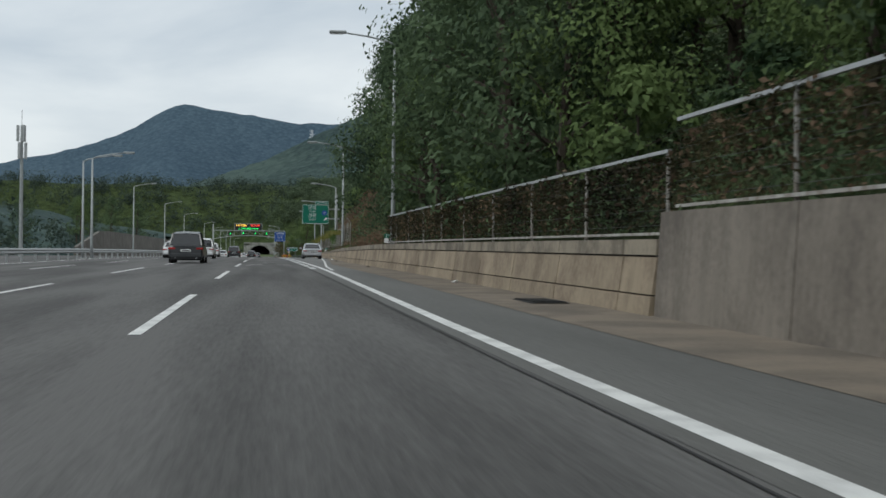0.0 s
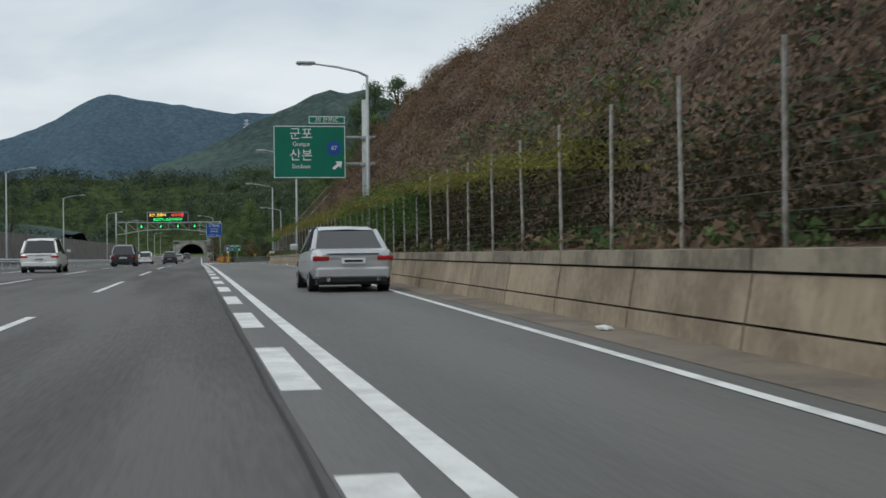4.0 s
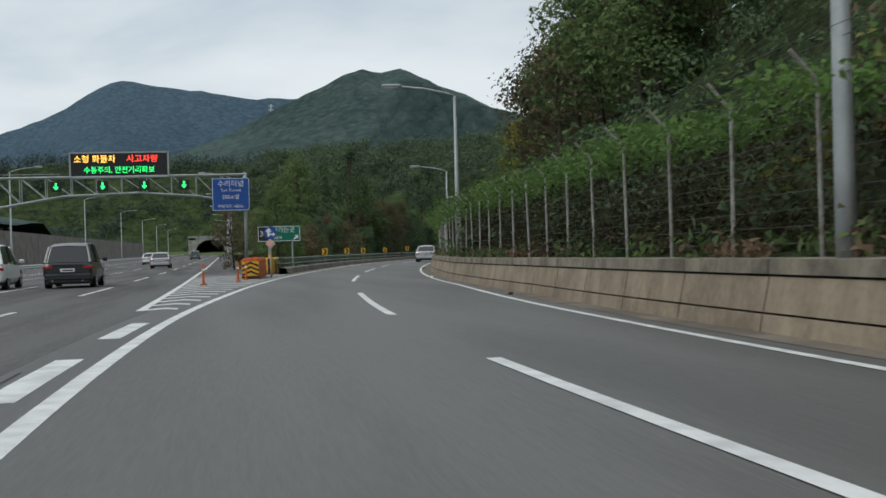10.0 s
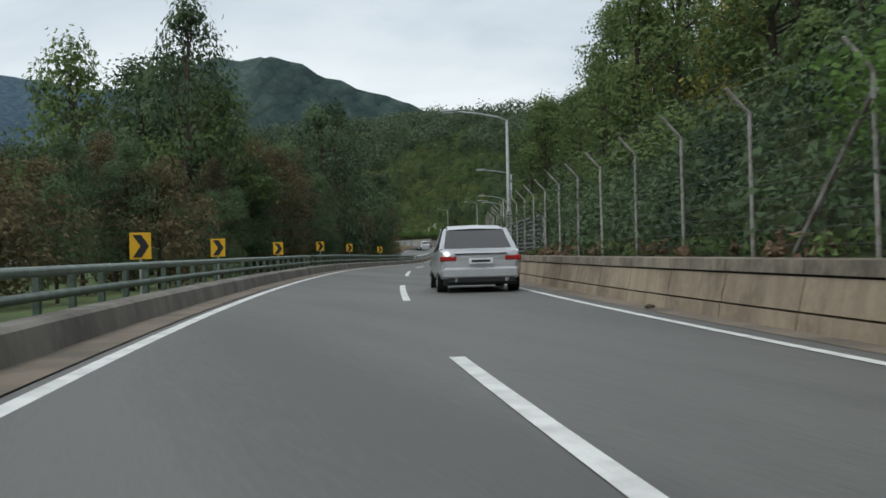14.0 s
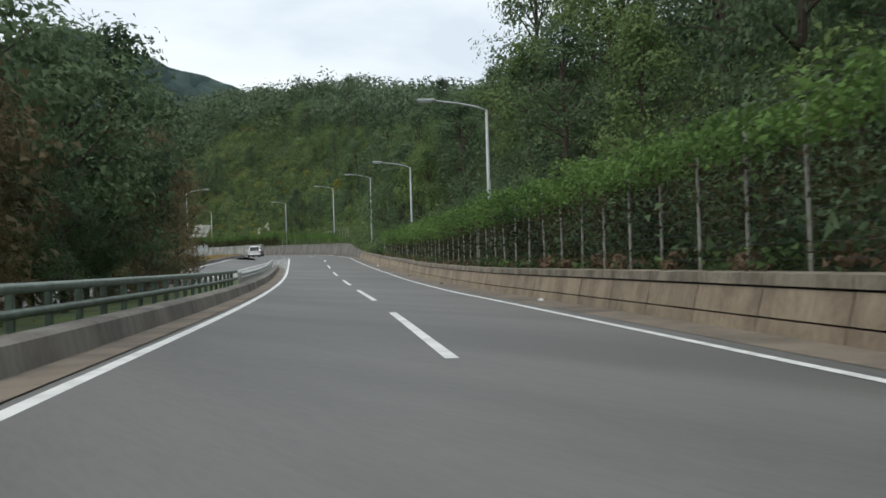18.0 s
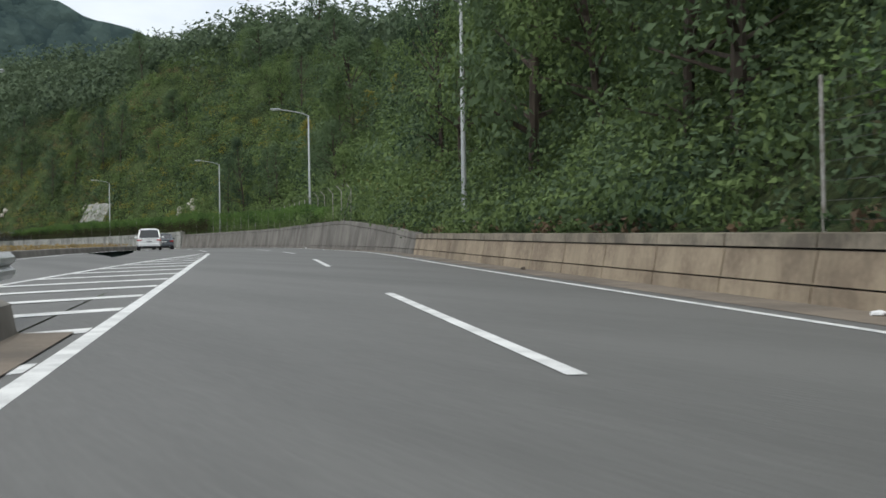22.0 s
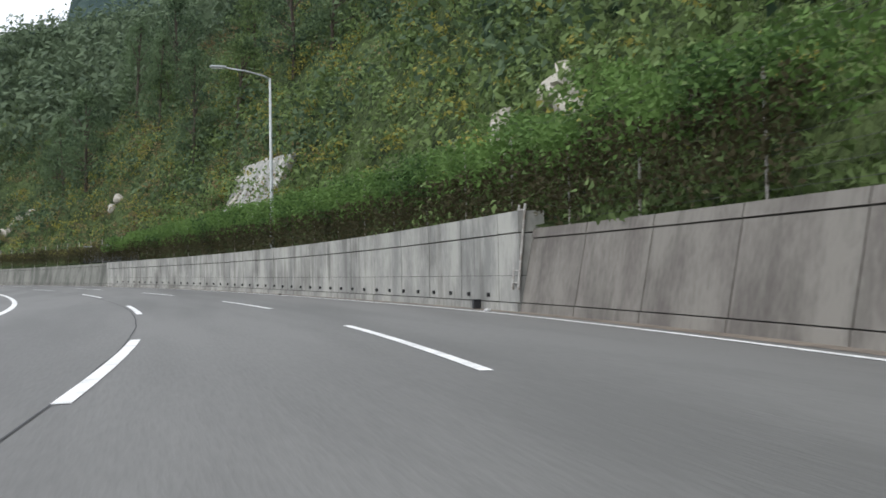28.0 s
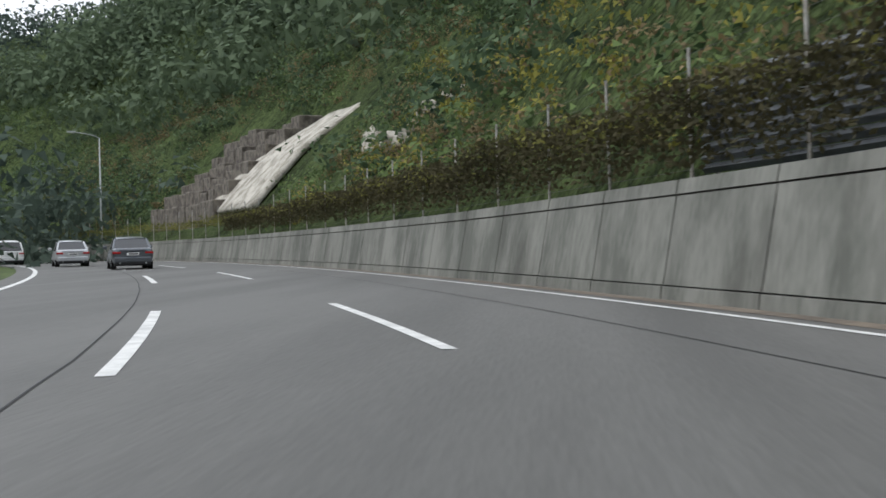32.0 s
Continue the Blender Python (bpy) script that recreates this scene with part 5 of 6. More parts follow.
# island and far side
for k in range(60):
    s = 338 + 104 * (k + g1.uniform(0, 1)) / 60
    front = k % 5 < 3
    deep = lerp([(338, 11), (385, 9), (405, 2.4), (442, .4)], s)
    p = P3(s, (-5.0 if front else -5.8) - (.8 if front else deep) * g1.uniform(0, 1) ** 1.3 - (0 if front or s > 400 else 1.4))
    if p.x > 5.5:
        plant("verge" if front else ["dark", "dark", "green", "russet"][int(g1.integers(4))], p, g1.uniform(.85, 1.05) * lerp([(338, .5), (352, .75), (364, 1.15), (370, 1.4), (390, 1.4), (404, 1.1), (420, 1.1), (442, .95)], s))
for s, o, k in ((367.5, -5.7, 1.35), (372, -5.6, 1.45), (377, -5.7, 1.5), (382, -5.7, 1.5), (446, -5.6, 1.2), (450.5, -5.4, 1.35), (456, -5.6, 1.45), (461.5, -5.5, 1.45), (466, -6.2, 1.25)):
    plant("verge", P3(s, o), k)
for k in range(18):
    s = 306 + 2.1 * k
    p = P3(s, -4.2 - 5 * g1.uniform(0, 1))
    plant(["russet", "bush", "russet", "dark"][k % 4], p, g1.uniform(.5, .66) * (.62 if k % 4 == 3 else 1))
plant("near", (6.1, 292.5, -.2), .66)
for k in range(11):
    y = 60 + 300 * (k + g1.uniform(0, 1)) / 11
    x = -33 - 10 * g1.uniform(0, 1)
    plant(["dark", "green", "russet", "dark"][int(g1.integers(4))], (x, y, PM(y).z + 4.0 * min(1, max(0, (y - 200) / 40))), g1.uniform(.6, .95))
for kind, lst in SPECIES.items():
    for t in lst:
        if t.name not in USED:
            plant(kind, on_hill(250 + 3 * len(USED), 12), .9)

# low scrub over the slopes, past counting
g2 = np.random.default_rng(5)


def scrub(name, s0, s1, d0, d1, n, per, r, leaf, material, label, lift=.35, corners=3):
    out, hgt = [], None
    for k in range(n):
        s, d = g2.uniform(s0, s1), d0 + (d1 - d0) * g2.uniform(0, 1) ** 1.2
        if 783 < s < 823 and d < 12.5 or (338 < s < 368 or 716 < s < 735) and d < 2.4:
            continue
        p = P3(s, wall_o(s) + d, hill(s, d))
        rr = r * g2.uniform(.5, 1.4)
        c = clump((p.x, p.y, p.z + rr * lift), rr, per, g2, .8)
        out.append(c)
    return stuff(name, leaf_arrays(np.concatenate(out), leaf * (1.25 if corners == 3 else 1), g2, corners=corners), material, label, "scrub", corners)


scrub("scrub", -40, 97, 1.2, 14, 760, 110, 1.0, .12, LEAF_DARK, "dark green undergrowth below the trees")
scrub("brush", 93, 228, 2.0, 26, 2100, 88, .8, .105, BRUSH, "dry brown brush on the rock cutting")
# Dead stems; their dark colour also stands in for shade behind the fence.
scrub("brush_dark", 86, 300, 1.0, 2.6, 900, 130, .62, .075, CREEP, "dead stems behind the fence, dark to stand in for shade")
scrub("scrub_ramp", 225, 545, 1.2, 20, 1700, 80, 1.05, .165, LEAF_DARK, "dark undergrowth on the hillside")
scrub("scrub_ramp_light", 300, 545, 2.4, 20, 520, 100, 1.1, .16, LEAF, "green bushes on the hillside")
scrub("scrub_curve_near", 537, 665, .8, 9, 850, 100, .85, .15, LEAF, "green bushes and ferns above the retaining wall")
scrub("scrub_curve", 545, 722, 2.0, 34, 2300, 75, 1.3, .23, LEAF, "dense green bushes over the tall hillside")
scrub("scrub_curve_far", 715, S_END - 3, 2.0, 36, 620, 80, 1.2, .21, LEAF, "scattered green bushes on the dry slope")
scrub("scrub_curve_dark", 545, S_END - 3, 4.0, 56, 2300, 64, 1.8, .33, LEAF_DARK, "dark green woodland over the tall hillside")
scrub("scrub_curve_yellow", 630, 790, 2.0, 16, 330, 90, .95, .16, LEAF_YEL, "yellowing bushes on the tall hillside")
scrub("scrub_curve_dry", 684, 860, 2.2, 26, 1100, 80, .9, .14, STRAWY, "straw-coloured dry grass on the slope")
scrub("cutting_green", 86, 140, 2.0, 24, 260, 90, .8, .12, LEAF_DARK, "dark green shrubs on the rock cutting")
scrub("cutting_yellow", 110, 232, 2.2, 4.2, 170, 46, .6, .15, IVY_YEL, "yellow-green grass and shrubs on the cutting")
scrub("ramp_ferns", 300, 505, 1.2, 5.5, 800, 90, .75, .13, LEAF_DARK, "ferns and young shrubs behind the ramp fence")
scrub("cutting_red", 110, 230, 7.0, 24, 420, 80, .8, .11, LEAF_RED, "reddish dry shrubs high on the cutting")
scrub("brush_start", 56, 97, .8, 4, 260, 80, .6, .1, BRUSH, "dry brown brush below the trees")
scrub("kudzu", 505, 590, 1.0, 9, 760, 165, .9, .125, LEAF, "broad-leaved green climbers over the bank")
scrub("kudzu_dark", 505, 600, 1.0, 13, 430, 150, 1.1, .135, LEAF_DARK, "dark green climbers over the bank")
scrub("kudzu_yellow", 535, 575, 2.0, 9, 60, 90, .9, .16, IVY_YEL, "yellow-green climbers over the bank")
scrub("verge_weeds", 86, 545, .45, 1.5, 900, 30, .26, .1, LEAF, "low weeds along the wall top")
scrub("verge_straw", 86, 545, .45, 1.3, 600, 28, .22, .11, BRUSH, "dead brown weeds along the wall top")


# far woods, as joined crowns
def far_wood(name, pts, r, per, leaf, material, label):
    out = [clump((x, y, z + r * .6), r * g2.uniform(.7, 1.3), per, g2, .9) for x, y, z in pts]
    return stuff(name, leaf_arrays(np.concatenate(out), leaf * 1.2, g2, corners=3), material, label, "woodland", 3)


pts = []
for k in range(1350):
    s, d = g2.uniform(430, S_END - 3), 24 + 95 * g2.uniform(0, 1) ** 1.3
    p = P3(s, wall_o(s) + d, hill(s, d))
    pts.append((p.x, p.y, p.z + g2.uniform(0, 2)))
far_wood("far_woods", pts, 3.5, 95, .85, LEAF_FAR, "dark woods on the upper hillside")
pts = []
for k in range(950):
    s, d = g2.uniform(775, S_END - 1), 13 + 155 * g2.uniform(0, 1)
    p = P3(s, wall_o(s) + d, hill(s, d))
    pts.append((p.x, p.y, p.z + g2.uniform(0, 2)))
far_wood("far_woods_end", pts, 4.4, 80, .95, LEAF_FAR, "dark woods over the end of the valley")
pts = []
for k in range(620):
    x, y = g2.uniform(-260, 120), 872 + 130 * g2.uniform(0, 1)
    pts.append((x, y, end_hill(x, y)))
far_wood("far_woods_valley", pts, 5.2, 75, 1.15, LEAF_HAZE, "woods closing the valley, tinted for haze")
pts = []
for k in range(420):
    s, d = g2.uniform(-60, 430), g2.uniform(15, 70)
    if 86 < s < 300 and d < 30:
        continue
    p = P3(s, wall_o(s) + d, hill(s, d))
    pts.append((p.x, p.y, p.z + g2.uniform(0, 2)))
far_wood("far_woods_ramp", pts, 3.4, 95, .8, LEAF_FAR, "dark woods above the cutting")
pts = [(-g2.uniform(34, 120), g2.uniform(40, 800), g2.uniform(-1, 5)) for _ in range(420)]
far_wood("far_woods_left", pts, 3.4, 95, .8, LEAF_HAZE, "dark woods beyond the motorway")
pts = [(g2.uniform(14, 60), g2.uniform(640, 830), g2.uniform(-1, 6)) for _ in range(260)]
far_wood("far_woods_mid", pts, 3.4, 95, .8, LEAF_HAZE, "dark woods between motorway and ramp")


# creepers on the fences
def creeper(name, s0, s1, z0, z1, dens, leaf, material, label, d=.6, thick=.22, wave=1.0):
    n = int((s1 - s0) * dens)
    s = g2.uniform(s0, s1, n)
    out = np.empty((n, 3))
    for i in range(n):
        a, b = lerp(z0, s[i]), lerp(z1, s[i])
        wob = wave * .35 * noise.noise(Vector((s[i] * .35, 3, 0))) + .25 * noise.noise(Vector((s[i] * 1.1, 7, 0)))
        q = g2.uniform(0, 1) ** .6
        p = P3(s[i], wall_o(s[i]) + d + g2.normal(0, thick) * (.5 + q), a + (b + wob - a) * q)
        out[i] = p
    return stuff(name, leaf_arrays(out, leaf, g2), material, label, "creeper")


creeper("creeper", 108, 213, [(108, 2.3), (130, 2.35), (212, 2.45)], [(108, 2.4), (130, 2.75), (212, 3.0)], 480, .085, IVY_YEL, "yellow-green creeper along the fence top", d=1.0, thick=.42)
creeper("creeper_screen", -58, 55, [(-58, 1.1), (15.9, 1.5), (16.5, 1.1), (55, 1.1)], [(-58, 2.6), (16, 2.65), (16.6, 2.25), (55, 2.2)], 330, .085, CREEP, "dead brown creeper on the screen fence", d=.36, thick=.06)
creeper("creeper_screen_leaves", -58, 55, [(-58, 1.1), (15.9, 1.5), (16.5, 1.1), (55, 1.1)], [(-58, 2.6), (16, 2.65), (16.6, 2.25), (55, 2.2)], 45, .11, BRUSH, "brown leaves on the screen fence", d=.34, thick=.06)
# Thin creeper whose dark colour also imitates the shadow on the lower fence.
creeper("creeper_dead", 95, 300, [(95, .85), (300, .75)], [(95, 2.5), (300, 2.5)], 150, .1, CREEP, "thin creeper on the wire fence, darkened like the shade behind", d=.9, thick=.06)
creeper("creeper_drape", 124, 150, [(124, 1.4), (136, .9), (150, 1.2)], [(124, 2.7), (138, 3.1), (150, 2.9)], 420, .1, IVY, "green creeper hanging down the fence", d=.85, thick=.2)
creeper("creeper_green", 208, 299, [(208, 2.2), (299, 2.1)], [(208, 2.5), (250, 2.95), (299, 2.9)], 300, .11, IVY, "green creeper over the fence top", d=.9, thick=.36)
creeper("creeper_patch", 303, 312, [(303, 1.6), (312, 1.6)], [(303, 2.7), (312, 2.8)], 260, .12, IVY, "clump of green creeper round a fence post")
creeper("creeper_thin", 300, 430, [(300, .8), (430, .75)], [(300, 2.4), (430, 2.3)], 50, .1, LEAF_DARK, "thin creeper on the ramp fence", d=.8, thick=.12)
creeper("creeper_ramp", 384, 500, [(384, 2.2), (402, 2.15), (430, 2.0), (500, 1.7)], [(384, 2.4), (402, 2.6), (430, 2.95), (470, 3.1), (500, 2.8)], 330, .12, IVY, "bright green ivy hanging over the fence", thick=.3)
creeper("creeper_ramp_low", 384, 500, [(384, .8), (500, .9)], [(384, 2.3), (500, 2.3)], 150, .11, CREEP, "dark ivy on the lower fence", d=.75)
creeper("creeper_curve", 570, 640, [(570, 2.0), (585, 2.0), (640, 2.6)], [(570, 2.7), (582, 3.3), (600, 3.4), (640, 4.2)], 220, .14, IVY, "green ivy on the fence above the wall")
creeper("creeper_wall", 640, 724, [(640, 2.9), (690, 2.8), (724, 2.6)], [(640, 4.3), (690, 4.4), (712, 4.0), (724, 3.3)], 430, .15, IVY, "thick green ivy covering the fence", thick=.34, wave=2.0)
# Stems coloured dark to imitate the shadow under the ivy.
creeper("creeper_wall_low", 640, 790, [(640, 1.9), (790, 1.8)], [(640, 3.6), (724, 3.2), (790, 2.8)], 330, .13, CREEP, "stems below the ivy, dark to stand in for shade", d=.5, thick=.12)
creeper("creeper_far", 720, 850, [(720, 2.7), (745, 2.4), (850, 2.0)], [(720, 3.3), (745, 3.0), (790, 2.7), (850, 2.7)], 110, .12, IVY_YEL, "yellowing ivy on the far fence", d=.9, thick=.4, wave=2.2)

# dry grass mound in the merging area
def dry_strip(name, s0, s1, o0, o1, n, label, h=.55):
    c = np.array([tuple(P3(s, o0 + (o1 - o0) * g2.uniform(0, 1) + merge_l(s), g2.uniform(.1, h))) for s in g2.uniform(s0, s1, n)])
    return stuff(name, leaf_arrays(c, .34, g2, lift=0, aspect=.12), STRAW, label, "grass")


dry_strip("dry_grass", 440, 600, -4.5, -.3, 9000, "tall straw-coloured grass on the median")
mk = ribbon("kerb_median", 440, 600, 4, lambda s: [(merge_l(s), 0), (merge_l(s) - .05, .32), (merge_l(s) - .3, .34), (merge_l(s) - .35, 0)], DARKWALL)
tagged(mk, "low dark concrete edge of the median", "kerb", kind="structure")


# cracked, frayed asphalt beside the joints, in small loose scales
def cracks(name, spots, label):
    out = []
    for s0, s1, o0, o1, n in spots:
        for k in range(n):
            s, o = g2.uniform(s0, s1), .5 * (o0 + o1) + (o1 - o0) * .28 * g2.normal()
            p = np.array(tuple(P3(s, o, .0065)))
            a, w, h = g2.uniform(0, math.pi), g2.uniform(.02, .06), g2.uniform(.006, .016)
            u, v = np.array([math.cos(a), math.sin(a), 0]), np.array([-math.sin(a), math.cos(a), 0])
            out.append(np.stack([p - u * w, p + v * h, p + u * w, p - v * h]))
    return stuff(name, np.concatenate(out), JOINT, label, "road cracks")


cracks("road_cracks", ((28, 42, -4.0, -2.9, 900), (46, 60, -3.6, -2.4, 1100), (45, 60, -2.0, -1.0, 900), (118, 150, -1.7, -.8, 1500), (156, 212, -1.7, -.85, 2200)), "cracked and frayed asphalt along the joint")


# ---- details on the slope of the curve ----
def slope_patch(name, s0, s1, d0, d1, lift, material, parent, label="", ns=8, nd=10, shrink=0.0):
    v, f = [], []
    for i, d in enumerate(np.linspace(d0, d1, nd)):
        for j, s in enumerate(np.linspace(s0 + shrink * i / (nd - 1), s1, ns)):
            p = P3(s, wall_o(s) + d, hill(.5 * (s0 + s1), d) + lift + .12 * noise.noise(Vector((s * .8, d * .8, 2))))
            v.append(p)
            if i and j:
                a = (i - 1) * ns + j - 1
                f.append((a, a + 1, a + ns + 1, a + ns))
    ob = mesh_ob(name, v, f, material, parent, label=label)
    sol = ob.modifiers.new("thickness", "SOLIDIFY")
    sol.thickness, sol.offset = .35, -1
    return ob


ROCKPALE = mat("pale_rock", (0.50, 0.47, 0.41), 0.9, var=0.5, scale=1.2, fine=8, bump=0.7, col2=(0.24, 0.22, 0.18), coords="World")
GABION = mat("dark_stone_steps", (0.17, 0.15, 0.125), 0.95, var=0.5, scale=2.0, fine=9, bump=0.9, col2=(0.07, 0.06, 0.05), coords="World")
chute = thing("spillway", "pale concrete spillway running down the slope", "spillway", kind="structure")
for lift, w, name in ((.3, 1.0, "apron"),):
    v, f = [], []
    for i in range(15):
        q = i / 14
        d = 2.8 + 7.2 * q
        mid, half = 798.2 - 1.0 * q - 3.6 * q * q, 6.6 * (1 - .4 * q)
        lo, hi = (mid - half, mid + half) if w == 1.0 else (mid + half, mid + half + .5) if w == .16 else (mid - half - .5, mid - half)
        for j in range(7):
            st_ = lo + (hi - lo) * j / 6
            v.append(P3(st_, wall_o(st_) + d, hill(797, d) + lift + .1 * noise.noise(Vector((st_ * .7, d * .7, 2)))))
            if i and j:
                c = (i - 1) * 7 + j - 1
                f.append((c, c + 1, c + 8, c + 7))
    ob = mesh_ob(name, v, f, ROCKPALE, chute, smooth=True)
    sol = ob.modifiers.new("thickness", "SOLIDIFY")
    sol.thickness, sol.offset = .35, -1
terr = thing("stone_terraces", "stepped dark stone retaining terraces beside the spillway", "retaining wall", kind="structure")
for k in range(6):
    for j in range(9):
        s = 801.5 + 1.9 * j + .5 * (k % 2)
        d = 3.2 + 1.3 * k
        p = P3(s, wall_o(s) + d, hill(s, d) + .35)
        ob = part("block", bx(-.92, .92, -.9, .9, -1.2, .55, .06), GABION, terr)
        ob.matrix_world = pose(p.x, p.y, p.z, 0, 0, heading(s) + 90 + g2.normal(0, 1.5))


def rock(s, d, r):
    p = on_hill(s, d)
    bm = bmesh.new()
    bmesh.ops.create_icosphere(bm, subdivisions=2, radius=1)
    for v in bm.verts:
        v.co *= 1 + .42 * noise.noise(v.co * 1.6 + Vector((s, d, 0)))
        v.co = Vector((round(v.co.x * 3.2) / 3.2 * .4 + v.co.x * .6, v.co.y, v.co.z))
    ob = part("rock", bm, ROCKPALE)
    ob.matrix_world = pose(p.x, p.y, p.z + r * .35, g2.uniform(-20, 20), g2.uniform(-20, 20), g2.uniform(0, 360)) @ Matrix.Diagonal((r * 1.2, r * .8, r * .95, 1))
    tagged(ob, "bare pale rock outcrop in the slope", "rock", "rocks in the slope")


g4 = np.random.default_rng(4)
for s0, s1, d0, d1, n, r in ((656, 662, 2.6, 4.2, 7, .5), (693, 704, 4.0, 5.0, 3, .42), (733, 739, 4.2, 5.6, 3, .4), (772, 780, 5, 9, 6, .6)):
    for q in range(n):
        rock(g4.uniform(s0, s1), g4.uniform(d0, d1), r * g4.uniform(.6, 1.3))
# cross-shaped concrete anchors on the slope
for s, d in ((698.5, 3.3),):
    cr = thing("slope_anchor", "cross-shaped concrete anchor block on the slope", "slope anchor", "slope anchors", at=Matrix.LocRotScale(on_hill(s, d) + Vector((0, 0, .75)), Euler((radians(48), 0, radians(heading(s) - 90))), None))
    part("bar", bx(-1.7, 1.7, -.28, .28, -.2, .22, .05), ROCKPALE, cr)
    part("cross_bar", bx(-.28, .28, -1.7, 1.7, -.2, .24, .05), ROCKPALE, cr)
    part("anchor_head", tube([(0, 0, .2), (0, 0, .38)], .16, 10), STEEL, cr)
slab = thing("slope_facing", "smooth sprayed concrete facing below the anchors", "slope facing", kind="structure")
slope_patch("facing", 691, 700.5, 2.6, 4.2, .35, PALEWALL, slab)
# black drain outlets along the pale wall, and small debris on the gutter
for k in range(42):
    s = 653.6 + 1.6 * k
    p = P3(s, wall_o(s) + .0, .36)
    dr = thing("drain_outlet", "small black drain pipe in the pale wall", "drain pipe", "drain pipes", at=pose(p.x, p.y, p.z, 0, 0, heading(s)))
    part("pipe", tube([(.05, 0, 0), (-.05, 0, -.01)], .05, 8), BLACK, dr)
p = P3(654.2, wall_o(654.2) - .12, .016)
jb = thing("junction_box", "small dark metal box at the foot of the wall", "box", at=pose(p.x, p.y, p.z, 0, 0, heading(648)))
part("body", bx(-.1, .08, -.1, .1, .0, .2, .015), BLACK, jb)
part("lid", bx(-.11, .09, -.11, .11, .2, .225, .008), BLACK, jb)
p = P3(651.6, wall_o(651.6) + .0, 0)
ld = thing("wall_ladder", "rusty ladder-like conduit rack on the wall's end", "ladder", at=pose(p.x, p.y, p.z, 0, 0, heading(651)))
for y in (-.22, .22):
    part("stile", tube([(-.02, y, .5), (.18, y, 2.4)], .03, 6), RUSTPOST, ld)
for k in range(7):
    part("rung", tube([(0 + .025 * k, -.22, .65 + .27 * k), (0 + .025 * k, .22, .65 + .27 * k)], .02, 6), RUSTPOST, ld)
g3 = np.random.default_rng(9)
for k in range(26):
    s = 20 + 26 * k + g3.uniform(0, 14)
    o = wall_o(s) - g3.uniform(.12, .5)
    p = P3(s, o, .02)
    bm = bmesh.new()
    bmesh.ops.create_icosphere(bm, subdivisions=1, radius=.07)
    for v in bm.verts:
        v.co *= 1 + .5 * noise.noise(v.co * 20 + Vector((k, 0, 0)))
    ob = part("debris", bm, WHITE if k % 3 == 0 else BARK)
    ob.matrix_world = pose(p.x, p.y, p.z + .02, 0, 0, g3.uniform(0, 360)) @ Matrix.Diagonal((1.6, 1, .5, 1))
    tagged(ob, "scrap of litter in the gutter" if k % 3 == 0 else "clod of dirt in the gutter", "litter", "litter along the wall")
# steel stairs on the rock cutting
st = thing("slope_stairs", "steel inspection stairs up the rock cutting", "stairs")
sa, sb = on_hill(221.5, 3.4), on_hill(220.8, 6.6)
for dx in (-.4, .4):
    part("stringer", tube([sa + Vector((dx, 0, .3)), sb + Vector((dx, 0, .3))], .07, 6), RUSTPOST, st)
    part("handrail", tube([sa + Vector((dx, 0, 1.2)), sb + Vector((dx, 0, 1.2))], .03, 6), RUSTPOST, st)
for k in range(26):
    q = sa.lerp(sb, k / 25) + Vector((0, 0, .35))
    part("tread", bx(q.x - .4, q.x + .4, q.y - .14, q.y + .14, q.z - .02, q.z + .02), RUSTPOST, st)
# motorway's drain and cracks at the start
p = P3(21, 2.2, .012)
gr = thing("drain_grate", "black iron drain grate in the gutter", "drain grate", at=pose(p.x, p.y, p.z))
part("frame", bx(-.32, .32, -.9, .9, 0, .012), BLACK, gr)
for k in range(8):
    part("bar", bx(-.28, .28, -.8 + .21 * k, -.72 + .21 * k, .012, .03), JOINT, gr)


# ---- vehicles ----
def paint(name, col, rough=.3, metal=.35):
    m = mat(name, col, rough, metal, var=.12, scale=2, fine=60, bump=0.0, spec=.5)
    m.node_tree.nodes["Principled BSDF"].inputs["Coat Weight"].default_value = .5
    return m


SILVER, WHITEP, BLACKP, GREYP = paint("silver_paint", (.52, .53, .55)), paint("white_paint", (.75, .75, .75), .3, 0), paint("black_paint", (.025, .027, .03)), paint("grey_paint", (.10, .11, .125))
RIM = mat("alloy_rim", (.45, .45, .47), .35, .8, var=.1, bump=0)
CARS = {}


